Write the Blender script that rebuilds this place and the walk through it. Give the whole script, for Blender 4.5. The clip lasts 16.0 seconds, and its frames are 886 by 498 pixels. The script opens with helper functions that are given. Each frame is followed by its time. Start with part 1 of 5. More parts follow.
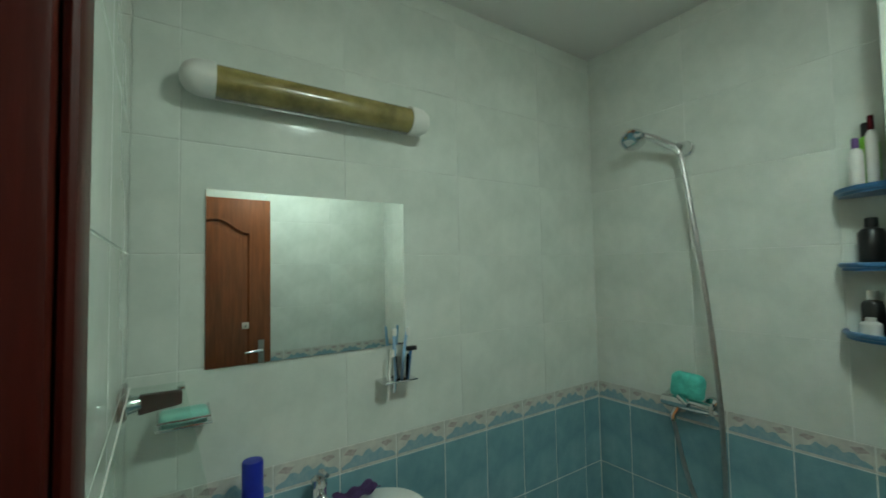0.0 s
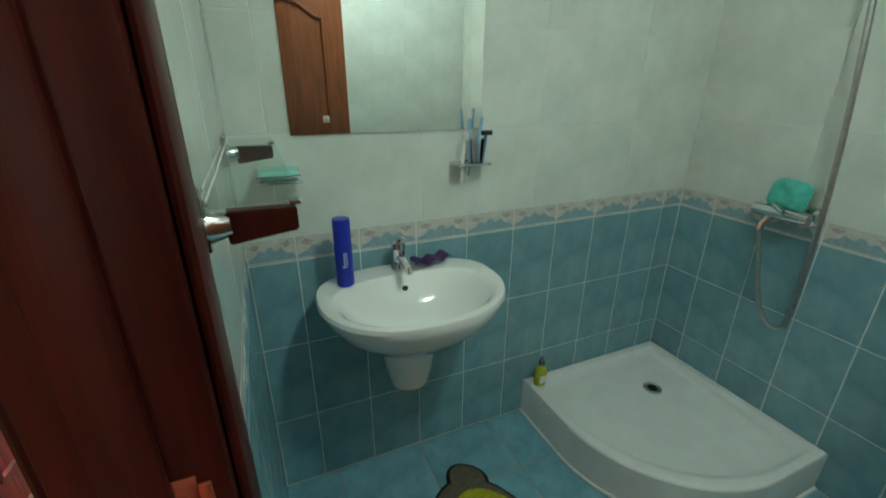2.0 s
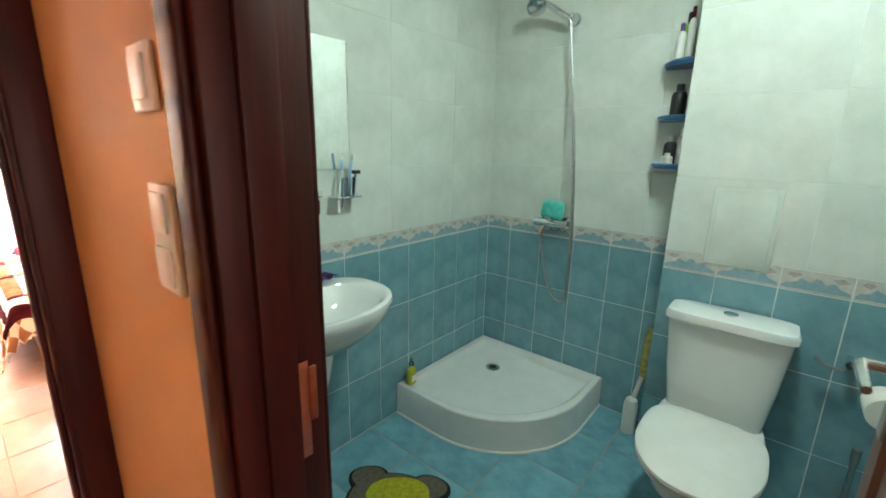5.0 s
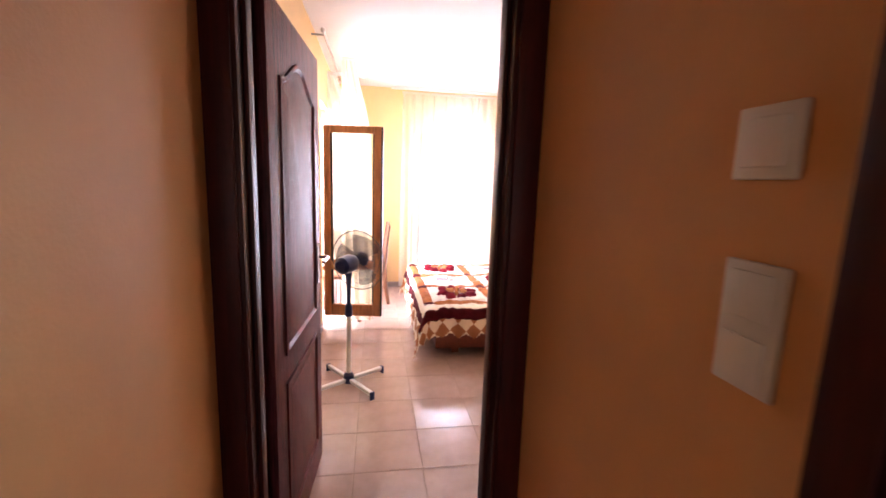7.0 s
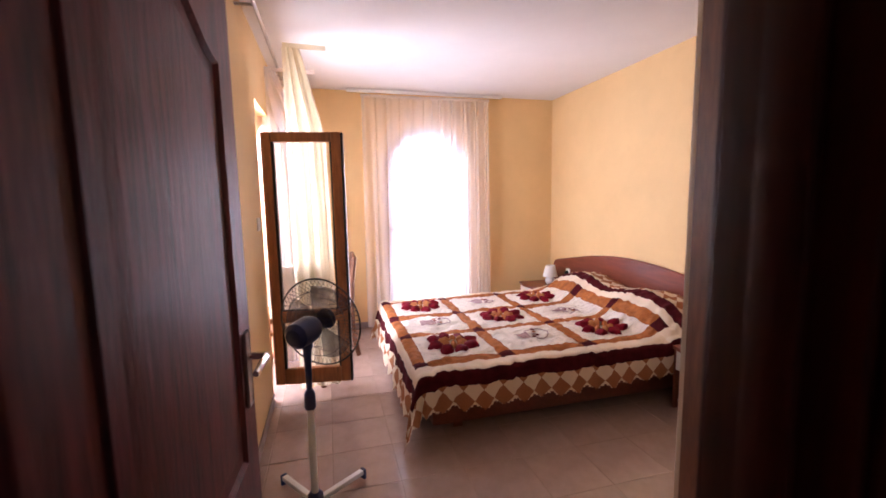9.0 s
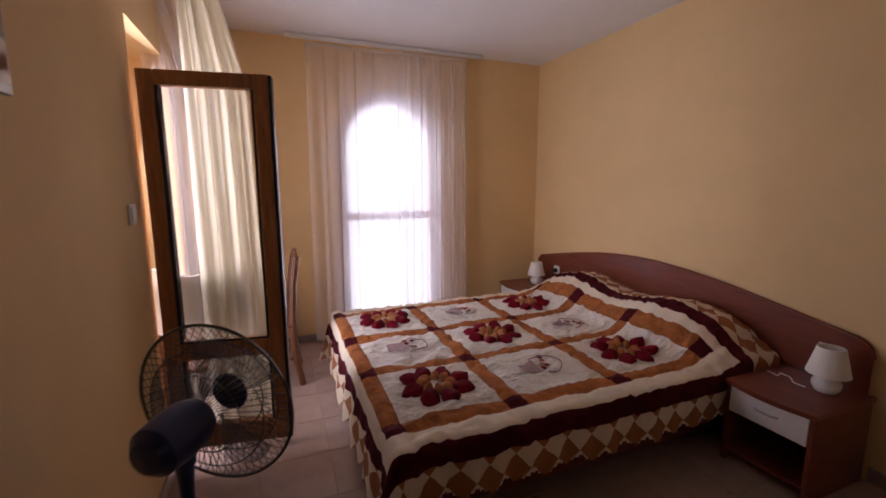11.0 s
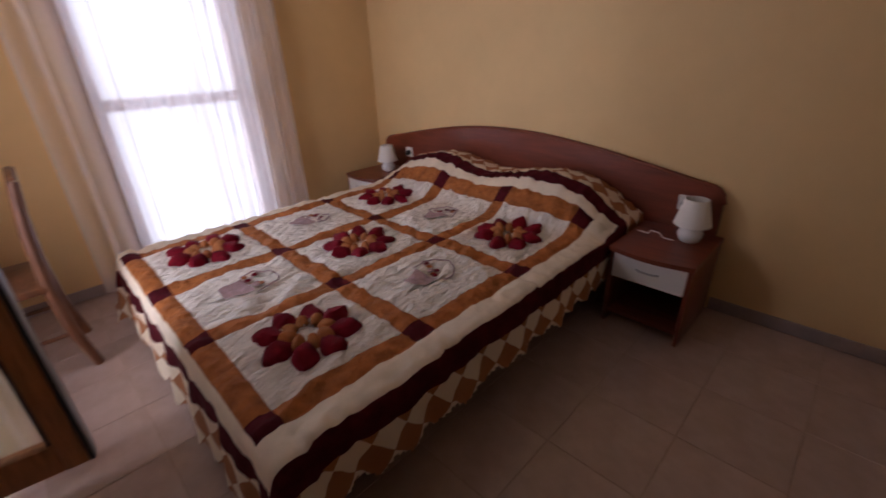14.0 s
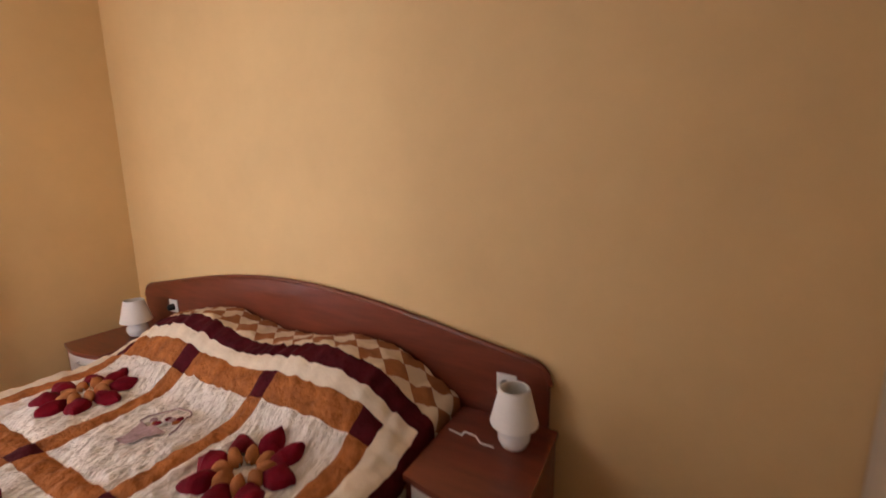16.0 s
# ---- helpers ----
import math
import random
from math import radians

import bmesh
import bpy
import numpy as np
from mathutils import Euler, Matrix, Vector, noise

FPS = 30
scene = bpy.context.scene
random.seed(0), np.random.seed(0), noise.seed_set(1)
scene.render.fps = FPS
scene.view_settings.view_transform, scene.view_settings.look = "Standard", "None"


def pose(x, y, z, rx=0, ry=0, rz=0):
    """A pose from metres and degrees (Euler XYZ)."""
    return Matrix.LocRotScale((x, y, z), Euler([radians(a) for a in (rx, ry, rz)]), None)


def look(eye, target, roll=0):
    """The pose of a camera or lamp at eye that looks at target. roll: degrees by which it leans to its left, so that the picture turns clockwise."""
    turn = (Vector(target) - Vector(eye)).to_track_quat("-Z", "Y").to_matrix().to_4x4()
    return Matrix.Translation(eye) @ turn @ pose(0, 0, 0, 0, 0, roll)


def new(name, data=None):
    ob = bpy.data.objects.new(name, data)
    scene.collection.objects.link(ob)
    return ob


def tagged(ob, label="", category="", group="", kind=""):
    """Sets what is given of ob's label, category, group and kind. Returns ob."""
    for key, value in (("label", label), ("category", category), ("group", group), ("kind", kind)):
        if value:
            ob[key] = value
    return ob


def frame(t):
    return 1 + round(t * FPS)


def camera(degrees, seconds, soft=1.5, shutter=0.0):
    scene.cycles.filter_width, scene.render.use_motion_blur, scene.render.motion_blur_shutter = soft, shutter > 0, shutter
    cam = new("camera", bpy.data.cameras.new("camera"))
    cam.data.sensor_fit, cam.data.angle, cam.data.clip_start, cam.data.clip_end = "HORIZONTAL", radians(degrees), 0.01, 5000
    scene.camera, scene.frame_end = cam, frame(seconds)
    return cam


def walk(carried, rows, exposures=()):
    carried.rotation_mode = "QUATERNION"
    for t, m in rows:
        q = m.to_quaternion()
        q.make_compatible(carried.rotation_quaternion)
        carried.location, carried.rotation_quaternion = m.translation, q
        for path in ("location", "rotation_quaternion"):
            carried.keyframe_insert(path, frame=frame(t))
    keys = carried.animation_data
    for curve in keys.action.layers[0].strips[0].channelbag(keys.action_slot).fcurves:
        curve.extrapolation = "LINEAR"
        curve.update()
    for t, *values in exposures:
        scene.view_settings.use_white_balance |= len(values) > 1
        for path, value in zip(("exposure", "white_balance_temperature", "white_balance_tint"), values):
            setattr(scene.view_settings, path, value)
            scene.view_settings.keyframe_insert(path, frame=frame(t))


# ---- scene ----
cam = camera(93.2, 16.0, soft=1.6, shutter=0.4)
PATH = [
    (0, (1.175, 0.441, 1.53), (2.294, 2.097, 1.622), -1.1),
    (0.5, (1.176, 0.449, 1.501), (2.131, 2.206, 1.501), 0.0),
    (1, (1.178, 0.454, 1.472), (2.003, 2.267, 1.297), -0.6),
    (1.5, (1.179, 0.453, 1.447), (1.926, 2.251, 0.992), -0.2),
    (2, (1.184, 0.449, 1.411), (1.931, 2.154, 0.678), 0.3),
    (2.5, (1.19, 0.446, 1.39), (1.968, 2.068, 0.518), -0.3),
    (2.6, (1.196, 0.432, 1.41), (1.956, 2.057, 0.525), -0.8),
    (3, (1.196, 0.441, 1.392), (2.075, 2.027, 0.549), -0.8),
    (3.2, (1.205, 0.432, 1.405), (2.216, 1.964, 0.611), -1.4),
    (5.3, (0.699, 0.255, 1.369), (2.2, 1.505, 0.937), 1.0),
    (5.5, (0.657, 0.224, 1.369), (2.022, 1.629, 0.965), 1.7),
    (6, (0.562, 0.213, 1.387), (1.446, 1.964, 0.996), 0.7),
    (6.3, (0.522, 0.268, 1.379), (1.194, 2.123, 1.053), 1.6),
    (6.5, (0.535, 0.309, 1.384), (1.07, 2.205, 1.042), 1.3),
    (7, (0.534, 0.561, 1.392), (0.856, 2.511, 1.082), 1.9),
    (7.5, (0.547, 0.744, 1.4), (0.759, 2.706, 1.078), -0.1),
    (8, (0.541, 0.986, 1.397), (0.799, 2.956, 1.17), -0.8),
    (8.5, (0.523, 1.208, 1.405), (0.873, 3.162, 1.161), -0.1),
    (8.7, (0.481, 1.312, 1.405), (0.919, 3.25, 1.176), -0.8),
    (11, (0.591, 2.326, 1.388), (1.318, 4.164, 1.081), -0.1),
    (11.5, (0.664, 2.543, 1.376), (1.489, 4.341, 1.084), 0.2),
    (12, (0.707, 2.705, 1.378), (1.619, 4.441, 0.984), -0.4),
    (12.5, (0.702, 2.84, 1.346), (1.741, 4.47, 0.833), -1.2),
    (13, (0.691, 2.877, 1.309), (1.741, 4.414, 0.577), -0.0),
    (13.5, (0.697, 2.892, 1.299), (1.776, 4.362, 0.478), -0.1),
    (14, (0.75, 2.884, 1.305), (2.019, 4.18, 0.463), -2.3),
    (14.5, (0.913, 2.871, 1.332), (2.437, 3.893, 0.535), -3.6),
    (15, (1.148, 2.859, 1.33), (2.904, 3.679, 0.836), -2.0),
    (15.5, (1.387, 2.899, 1.338), (3.18, 3.653, 0.874), -1.6),
    (16, (1.66, 2.968, 1.36), (3.395, 3.893, 1.002), -0.6),
]
EXPOSURES = [(0.0, 1.6, 6500, 10), (1.2, 1.6, 6500, 10), (2.5, 2.3, 6500, 12), (3.2, 2.5, 6500, 12), (5.3, 2.5, 6300, 13), (5.8, 2.3, 6200, 14),
             (6.4, 1.5, 6050, 16), (7.0, 0.85, 6000, 20), (8.0, -0.05, 6000, 22), (8.7, -0.4, 6000, 22), (10.8, -2.0, 6100, 21), (12.0, -2.55, 6000, 21),
             (12.6, -2.65, 5900, 20), (13.5, -2.5, 5900, 18), (14.5, -1.85, 6100, 15), (15.2, -1.55, 6600, 14), (16.0, -1.3, 6800, 13)]
walk(cam, [(t, look(eye, target, roll)) for t, eye, target, roll in PATH], EXPOSURES)

# ---------------------------------------------------------------- world and light
world = bpy.data.worlds.new("world")
scene.world = world
world.use_nodes = True
wn = world.node_tree.nodes
sky = wn.new("ShaderNodeTexSky")
sky.sky_type, sky.sun_disc = "NISHITA", False
sky.sun_elevation, sky.sun_rotation = radians(48), radians(200)
wn["Background"].inputs["Strength"].default_value = 0.15
world.node_tree.links.new(sky.outputs["Color"], wn["Background"].inputs["Color"])

sun_data = bpy.data.lights.new("sun", "SUN")
sun_data.energy, sun_data.angle, sun_data.color = 4.5, radians(0.5), (1, 0.95, 0.86)
sun = new("sun", sun_data)
sun.matrix_world = look((0, 0, 30), (-8, 18, 0))


def opening_light(name, eye, target, width, height, watts, colour):
    data = bpy.data.lights.new(name, "AREA")
    data.shape, data.size, data.size_y, data.energy, data.color = "RECTANGLE", width, height, watts, colour
    lamp = new(name, data)
    lamp.matrix_world = look(eye, target)
    return lamp


opening_light("window_daylight", (1.58, 6.27, 1.10), (1.58, 0, 0.6), 0.99, 2.1, 105, (0.88, 0.88, 1.0))
opening_light("balcony_daylight", (-0.34, 4.89, 1.1), (3, 4.4, 0.0), 0.66, 1.9, 150, (0.94, 0.92, 1.0))
bath_lamp = bpy.data.lights.new("bath_ceiling_bulb", "AREA")
bath_lamp.shape, bath_lamp.size, bath_lamp.energy, bath_lamp.color = "DISK", 0.16, 2.2, (0.76, 1.0, 0.88)
new("bath_ceiling_bulb", bath_lamp).matrix_world = look((1.90, 0.42, 2.455), (1.90, 0.42, 0))
# added weak fill for the hall; no window is known at this end
opening_light("hall_fill", (0.45, -3.35, 1.55), (0.6, 0, 1.2), 0.9, 1.2, 4, (0.95, 1.0, 0.93))


# ---------------------------------------------------------------- materials
def material(name, colour, rough=0.6, metal=0.0, vary=0.12, scale=6.0, bump=0.0, bump_scale=60.0, coat=0.0,
             second=None, random_piece=0.0, stretch=None, depth=0.01):
    m = bpy.data.materials.new(name)
    m.use_nodes = True
    n, l = m.node_tree.nodes, m.node_tree.links
    b = n["Principled BSDF"]
    b.inputs["Roughness"].default_value, b.inputs["Metallic"].default_value = rough, metal
    b.inputs["Coat Weight"].default_value = coat
    b.inputs["Coat Roughness"].default_value = 0.08
    co = n.new("ShaderNodeTexCoord")
    where = co.outputs["Object"]
    if stretch:
        mp = n.new("ShaderNodeMapping")
        mp.inputs["Scale"].default_value = stretch
        l.new(where, mp.inputs["Vector"])
        where = mp.outputs["Vector"]
    noise_a = n.new("ShaderNodeTexNoise")
    noise_a.inputs["Scale"].default_value, noise_a.inputs["Detail"].default_value = scale, 6
    noise_a.inputs["Roughness"].default_value = 0.65
    l.new(where, noise_a.inputs["Vector"])
    ramp = n.new("ShaderNodeValToRGB")
    ramp.color_ramp.elements[0].position, ramp.color_ramp.elements[1].position = 0.32, 0.68
    other = second or [c * (1 - 2 * vary) for c in colour]
    ramp.color_ramp.elements[0].color = (*other, 1)
    ramp.color_ramp.elements[1].color = (*[min(1, c * (1 + vary * 0.5)) for c in colour], 1)
    l.new(noise_a.outputs["Fac"], ramp.inputs["Fac"])
    out = ramp.outputs["Color"]
    if random_piece:
        info = n.new("ShaderNodeObjectInfo")
        hsv = n.new("ShaderNodeHueSaturation")
        span = n.new("ShaderNodeMapRange")
        span.inputs["To Min"].default_value, span.inputs["To Max"].default_value = 1 - random_piece, 1 + random_piece
        l.new(info.outputs["Random"], span.inputs["Value"])
        l.new(span.outputs["Result"], hsv.inputs["Value"])
        l.new(out, hsv.inputs["Color"])
        out = hsv.outputs["Color"]
    l.new(out, b.inputs["Base Color"])
    if bump:
        noise_b = n.new("ShaderNodeTexNoise")
        noise_b.inputs["Scale"].default_value, noise_b.inputs["Detail"].default_value = bump_scale, 4
        l.new(where, noise_b.inputs["Vector"])
        bp = n.new("ShaderNodeBump")
        bp.inputs["Strength"].default_value, bp.inputs["Distance"].default_value = bump, depth
        l.new(noise_b.outputs["Fac"], bp.inputs["Height"])
        l.new(bp.outputs["Normal"], b.inputs["Normal"])
    return m


M = {}
M["orange_wall"] = material("yellow_wall_paint", (0.80, 0.555, 0.265), 0.75, vary=0.04, scale=1.5, bump=0.08, bump_scale=140)
M["hall_wall"] = material("orange_wall_paint", (0.82, 0.45, 0.185), 0.7, vary=0.05, scale=1.5, bump=0.08, bump_scale=140)
M["ceiling"] = material("white_ceiling_paint", (0.80, 0.78, 0.76), 0.85, vary=0.02, scale=2, bump=0.05, bump_scale=120)
M["white_tile"] = material("pale_marbled_tile", (0.74, 0.77, 0.72), 0.09, vary=0.05, scale=5, second=(0.62, 0.66, 0.61), random_piece=0.02)
M["blue_tile"] = material("mottled_blue_tile", (0.24, 0.42, 0.47), 0.2, vary=0.1, scale=7, second=(0.15, 0.31, 0.37), random_piece=0.05)
M["grout"] = material("white_grout", (0.78, 0.80, 0.76), 0.8, vary=0.06, scale=20)
M["border_cream"] = material("cream_border_tile", (0.66, 0.64, 0.58), 0.25, vary=0.08, scale=30, second=(0.50, 0.50, 0.47))
M["border_blue"] = material("blue_border_motif", (0.20, 0.34, 0.42), 0.25, vary=0.2, scale=50, second=(0.34, 0.46, 0.50))
M["border_pink"] = material("dusty_pink_motif", (0.50, 0.42, 0.40), 0.3, vary=0.2, scale=60)
M["bath_floor"] = material("blue_floor_tile", (0.20, 0.40, 0.47), 0.22, vary=0.12, scale=9, second=(0.12, 0.29, 0.36), random_piece=0.05)
M["floor_tile"] = material("beige_pink_floor_tile", (0.47, 0.34, 0.285), 0.17, vary=0.06, scale=9, second=(0.41, 0.295, 0.245), random_piece=0.03)
M["floor_grout"] = material("brown_floor_grout", (0.40, 0.28, 0.22), 0.85, vary=0.1, scale=30)
M["baseboard"] = material("beige_skirting_tile", (0.36, 0.28, 0.26), 0.35, vary=0.08, scale=12)
M["dark_wood"] = material("dark_red_varnished_wood", (0.06, 0.007, 0.004), 0.45, vary=0.25, scale=5, stretch=(8, 8, 0.7), bump=0.05, bump_scale=30)
M["dark_wood"].node_tree.nodes["Principled BSDF"].inputs["Specular IOR Level"].default_value = 0.25
M["red_wood"] = material("reddish_brown_door_wood", (0.26, 0.075, 0.026), 0.35, vary=0.2, scale=5, stretch=(9, 9, 0.8), bump=0.06, bump_scale=30, coat=0.2)
M["door_wood"] = material("dark_mahogany_grain", (0.15, 0.026, 0.030), 0.5, vary=0.4, scale=6, stretch=(14, 14, 0.9), bump=0.2, bump_scale=24)
M["door_wood"].node_tree.nodes["Principled BSDF"].inputs["Specular IOR Level"].default_value = 0.3
M["frame_wood"] = material("honey_brown_window_wood", (0.45, 0.19, 0.07), 0.4, vary=0.2, scale=6, stretch=(10, 10, 1), bump=0.08, bump_scale=30)
M["head_wood"] = material("cherry_laminate", (0.20, 0.045, 0.022), 0.32, vary=0.15, scale=5, stretch=(6, 0.8, 6), coat=0.15)
M["chair_wood"] = material("brown_chair_wood", (0.18, 0.07, 0.03), 0.45, vary=0.2, scale=8, stretch=(6, 6, 1))
M["porcelain"] = material("white_porcelain", (0.84, 0.85, 0.83), 0.08, vary=0.015, scale=3, coat=0.5)
M["acrylic"] = material("white_acrylic", (0.82, 0.82, 0.80), 0.22, vary=0.03, scale=10)
M["chrome"] = material("chrome", (0.75, 0.75, 0.76), 0.12, metal=1.0, vary=0.05, scale=20)
M["brushed"] = material("brushed_steel", (0.5, 0.5, 0.5), 0.32, metal=1.0, vary=0.1, scale=40)
# orange-red here is the hallway mirrored in the metal, painted as base colour
M["strike_metal"] = material("metal_tinted_by_hall", (0.62, 0.17, 0.09), 0.35, metal=0.6, vary=0.2, scale=20)
M["white_plastic"] = material("white_plastic", (0.80, 0.79, 0.75), 0.35, vary=0.03, scale=10)
M["amber"] = material("amber_smoked_plastic", (0.33, 0.26, 0.09), 0.2, vary=0.3, scale=7, coat=0.4)
M["teal"] = material("turquoise_sponge", (0.10, 0.62, 0.52), 0.7, vary=0.15, scale=30, bump=0.3, bump_scale=160)
M["soap"] = material("mint_soap", (0.28, 0.68, 0.58), 0.4, vary=0.05)
M["blue_can"] = material("cobalt_blue_plastic", (0.012, 0.03, 0.42), 0.28, vary=0.1)
M["purple"] = material("purple_cloth", (0.17, 0.09, 0.26), 0.9, vary=0.15, scale=30, bump=0.4, bump_scale=200)
M["yellow"] = material("yellow_plush", (0.55, 0.50, 0.02), 0.95, vary=0.2, scale=60, bump=0.6, bump_scale=300)
M["brown_plush"] = material("grey_brown_plush", (0.16, 0.13, 0.095), 0.95, vary=0.2, scale=60, bump=0.6, bump_scale=300)
M["black_plush"] = material("black_plush", (0.012, 0.011, 0.011), 0.95, vary=0.2, scale=60, bump=0.6, bump_scale=300)
M["black"] = material("black_plastic", (0.012, 0.012, 0.013), 0.35, vary=0.1)
M["navy"] = material("navy_blue_plastic", (0.010, 0.020, 0.10), 0.32, vary=0.1)
M["shelf_blue"] = material("blue_plastic", (0.06, 0.20, 0.42), 0.3, vary=0.08)
M["green_plastic"] = material("lime_green_plastic", (0.22, 0.60, 0.05), 0.35, vary=0.08)
M["lemon"] = material("lemon_soap_bottle", (0.55, 0.55, 0.05), 0.25, vary=0.1)
M["cream"] = material("cream_cotton", (0.88, 0.80, 0.70), 0.85, vary=0.04, scale=14, bump=0.9, bump_scale=17, stretch=(1, 2.4, 1), depth=0.06)
M["cream_plain"] = material("cream_velour", (0.78, 0.66, 0.50), 0.9, vary=0.05, scale=12, bump=0.3, bump_scale=50)
M["sash"] = material("caramel_velour", (0.44, 0.15, 0.042), 0.75, vary=0.2, scale=16, bump=0.7, bump_scale=26, depth=0.03)
M["burgundy"] = material("burgundy_velour", (0.085, 0.007, 0.012), 0.85, vary=0.2, scale=18, bump=0.35, bump_scale=50)
M["petal_red"] = material("wine_red_satin", (0.19, 0.003, 0.014), 0.7, vary=0.2, scale=18, bump=0.3, bump_scale=60)
M["petal_tan"] = material("tan_velour", (0.50, 0.20, 0.075), 0.8, vary=0.15, scale=18, bump=0.3, bump_scale=60)
M["mauve"] = material("mauve_embroidery", (0.44, 0.29, 0.29), 0.9, vary=0.2, scale=40, bump=0.3, bump_scale=150)
M["wardrobe"] = material("cream_laminate", (0.62, 0.52, 0.40), 0.42, vary=0.04, scale=4, stretch=(8, 8, 0.7))
M["lamp_white"] = material("white_glazed_ceramic", (0.84, 0.82, 0.78), 0.2, vary=0.02)
M["shade"] = material("white_fabric_shade", (0.86, 0.82, 0.75), 0.8, vary=0.03, bump=0.15, bump_scale=150)
M["dark_wire"] = material("dark_steel_wire", (0.10, 0.095, 0.09), 0.4, metal=0.6, vary=0.1)
M["brush_blue"] = material("pale_blue_plastic", (0.32, 0.55, 0.78), 0.35, vary=0.08)
M["gloss_print"] = material("glossy_silver_print", (0.42, 0.40, 0.46), 0.18, vary=0.35, scale=4, coat=0.6)
M["plaster"] = material("white_exterior_plaster", (0.78, 0.76, 0.72), 0.9, vary=0.06, scale=2, bump=0.2, bump_scale=60)
M["paving"] = material("pale_concrete_ground", (0.42, 0.40, 0.37), 0.9, vary=0.15, scale=1.5)
M["brush_pad"] = material("straw_bristle", (0.50, 0.44, 0.14), 0.9, vary=0.25, scale=40, bump=0.6, bump_scale=150)

diamond = material("diamond_patchwork", (0.8, 0.7, 0.57), 0.9, bump=0.35, bump_scale=45)
dn, dl = diamond.node_tree.nodes, diamond.node_tree.links
uv = dn.new("ShaderNodeUVMap")
dmap = dn.new("ShaderNodeMapping")
dmap.inputs["Rotation"].default_value = (0, 0, radians(45))
check = dn.new("ShaderNodeTexChecker")
check.inputs["Scale"].default_value = 1 / 0.088
check.inputs["Color1"].default_value, check.inputs["Color2"].default_value = (0.76, 0.64, 0.47, 1), (0.36, 0.14, 0.05, 1)
dl.new(uv.outputs["UV"], dmap.inputs["Vector"])
dl.new(dmap.outputs["Vector"], check.inputs["Vector"])
dl.new(check.outputs["Color"], dn["Principled BSDF"].inputs["Base Color"])
M["diamond"] = diamond

for soft_cloth in ("petal_red", "petal_tan", "burgundy", "sash"):
    M[soft_cloth].node_tree.nodes["Principled BSDF"].inputs["Specular IOR Level"].default_value = 0.12


def see_through(name, colour, clear, translucent):
    m = bpy.data.materials.new(name)
    m.use_nodes = True
    n, l = m.node_tree.nodes, m.node_tree.links
    n.remove(n["Principled BSDF"])
    a, b, c = n.new("ShaderNodeBsdfTransparent"), n.new("ShaderNodeBsdfTranslucent"), n.new("ShaderNodeBsdfDiffuse")
    b.inputs["Color"].default_value = c.inputs["Color"].default_value = (*colour, 1)
    weave = n.new("ShaderNodeTexNoise")
    weave.inputs["Scale"].default_value = 90
    span = n.new("ShaderNodeMapRange")
    span.inputs["To Min"].default_value, span.inputs["To Max"].default_value = clear - 0.08, clear + 0.08
    l.new(weave.outputs["Fac"], span.inputs["Value"])
    one, two = n.new("ShaderNodeMixShader"), n.new("ShaderNodeMixShader")
    one.inputs["Fac"].default_value = translucent
    l.new(c.outputs[0], one.inputs[1])
    l.new(b.outputs[0], one.inputs[2])
    l.new(span.outputs["Result"], two.inputs["Fac"])
    l.new(one.outputs[0], two.inputs[1])
    l.new(a.outputs[0], two.inputs[2])
    l.new(two.outputs[0], n["Material Output"].inputs["Surface"])
    return m


M["sheer"] = see_through("white_sheer_voile", (0.94, 0.91, 0.91), 0.40, 0.82)
M["gold_curtain"] = see_through("straw_yellow_curtain", (0.86, 0.79, 0.58), 0.3, 0.7)
M["fan_blade"] = see_through("smoky_clear_blade", (0.16, 0.16, 0.18), 0.45, 0.3)


def glass_material():
    m = bpy.data.materials.new("clear_window_glass")
    m.use_nodes = True
    n, l = m.node_tree.nodes, m.node_tree.links
    n.remove(n["Principled BSDF"])
    a, g, mix, fr = n.new("ShaderNodeBsdfTransparent"), n.new("ShaderNodeBsdfGlossy"), n.new("ShaderNodeMixShader"), n.new("ShaderNodeFresnel")
    g.inputs["Roughness"].default_value = 0.02
    fr.inputs["IOR"].default_value = 1.6
    l.new(fr.outputs[0], mix.inputs["Fac"])
    l.new(a.outputs[0], mix.inputs[1])
    l.new(g.outputs[0], mix.inputs[2])
    l.new(mix.outputs[0], n["Material Output"].inputs["Surface"])
    return m


def thin_glass_material():
    m = bpy.data.materials.new("thin_shelf_glass")
    m.use_nodes = True
    n, l = m.node_tree.nodes, m.node_tree.links
    n.remove(n["Principled BSDF"])
    a, g, mix = n.new("ShaderNodeBsdfTransparent"), n.new("ShaderNodeBsdfGlossy"), n.new("ShaderNodeMixShader")
    a.inputs["Color"].default_value = (0.93, 0.97, 0.95, 1)
    g.inputs["Roughness"].default_value = 0.04
    mix.inputs["Fac"].default_value = 0.05
    l.new(a.outputs[0], mix.inputs[1])
    l.new(g.outputs[0], mix.inputs[2])
    l.new(mix.outputs[0], n["Material Output"].inputs["Surface"])
    return m


M["thin_glass"] = thin_glass_material()
M["glass"] = glass_material()
M["mirror"] = material("mirror_silver", (0.86, 0.9, 0.88), 0.01, metal=1.0, vary=0.0)


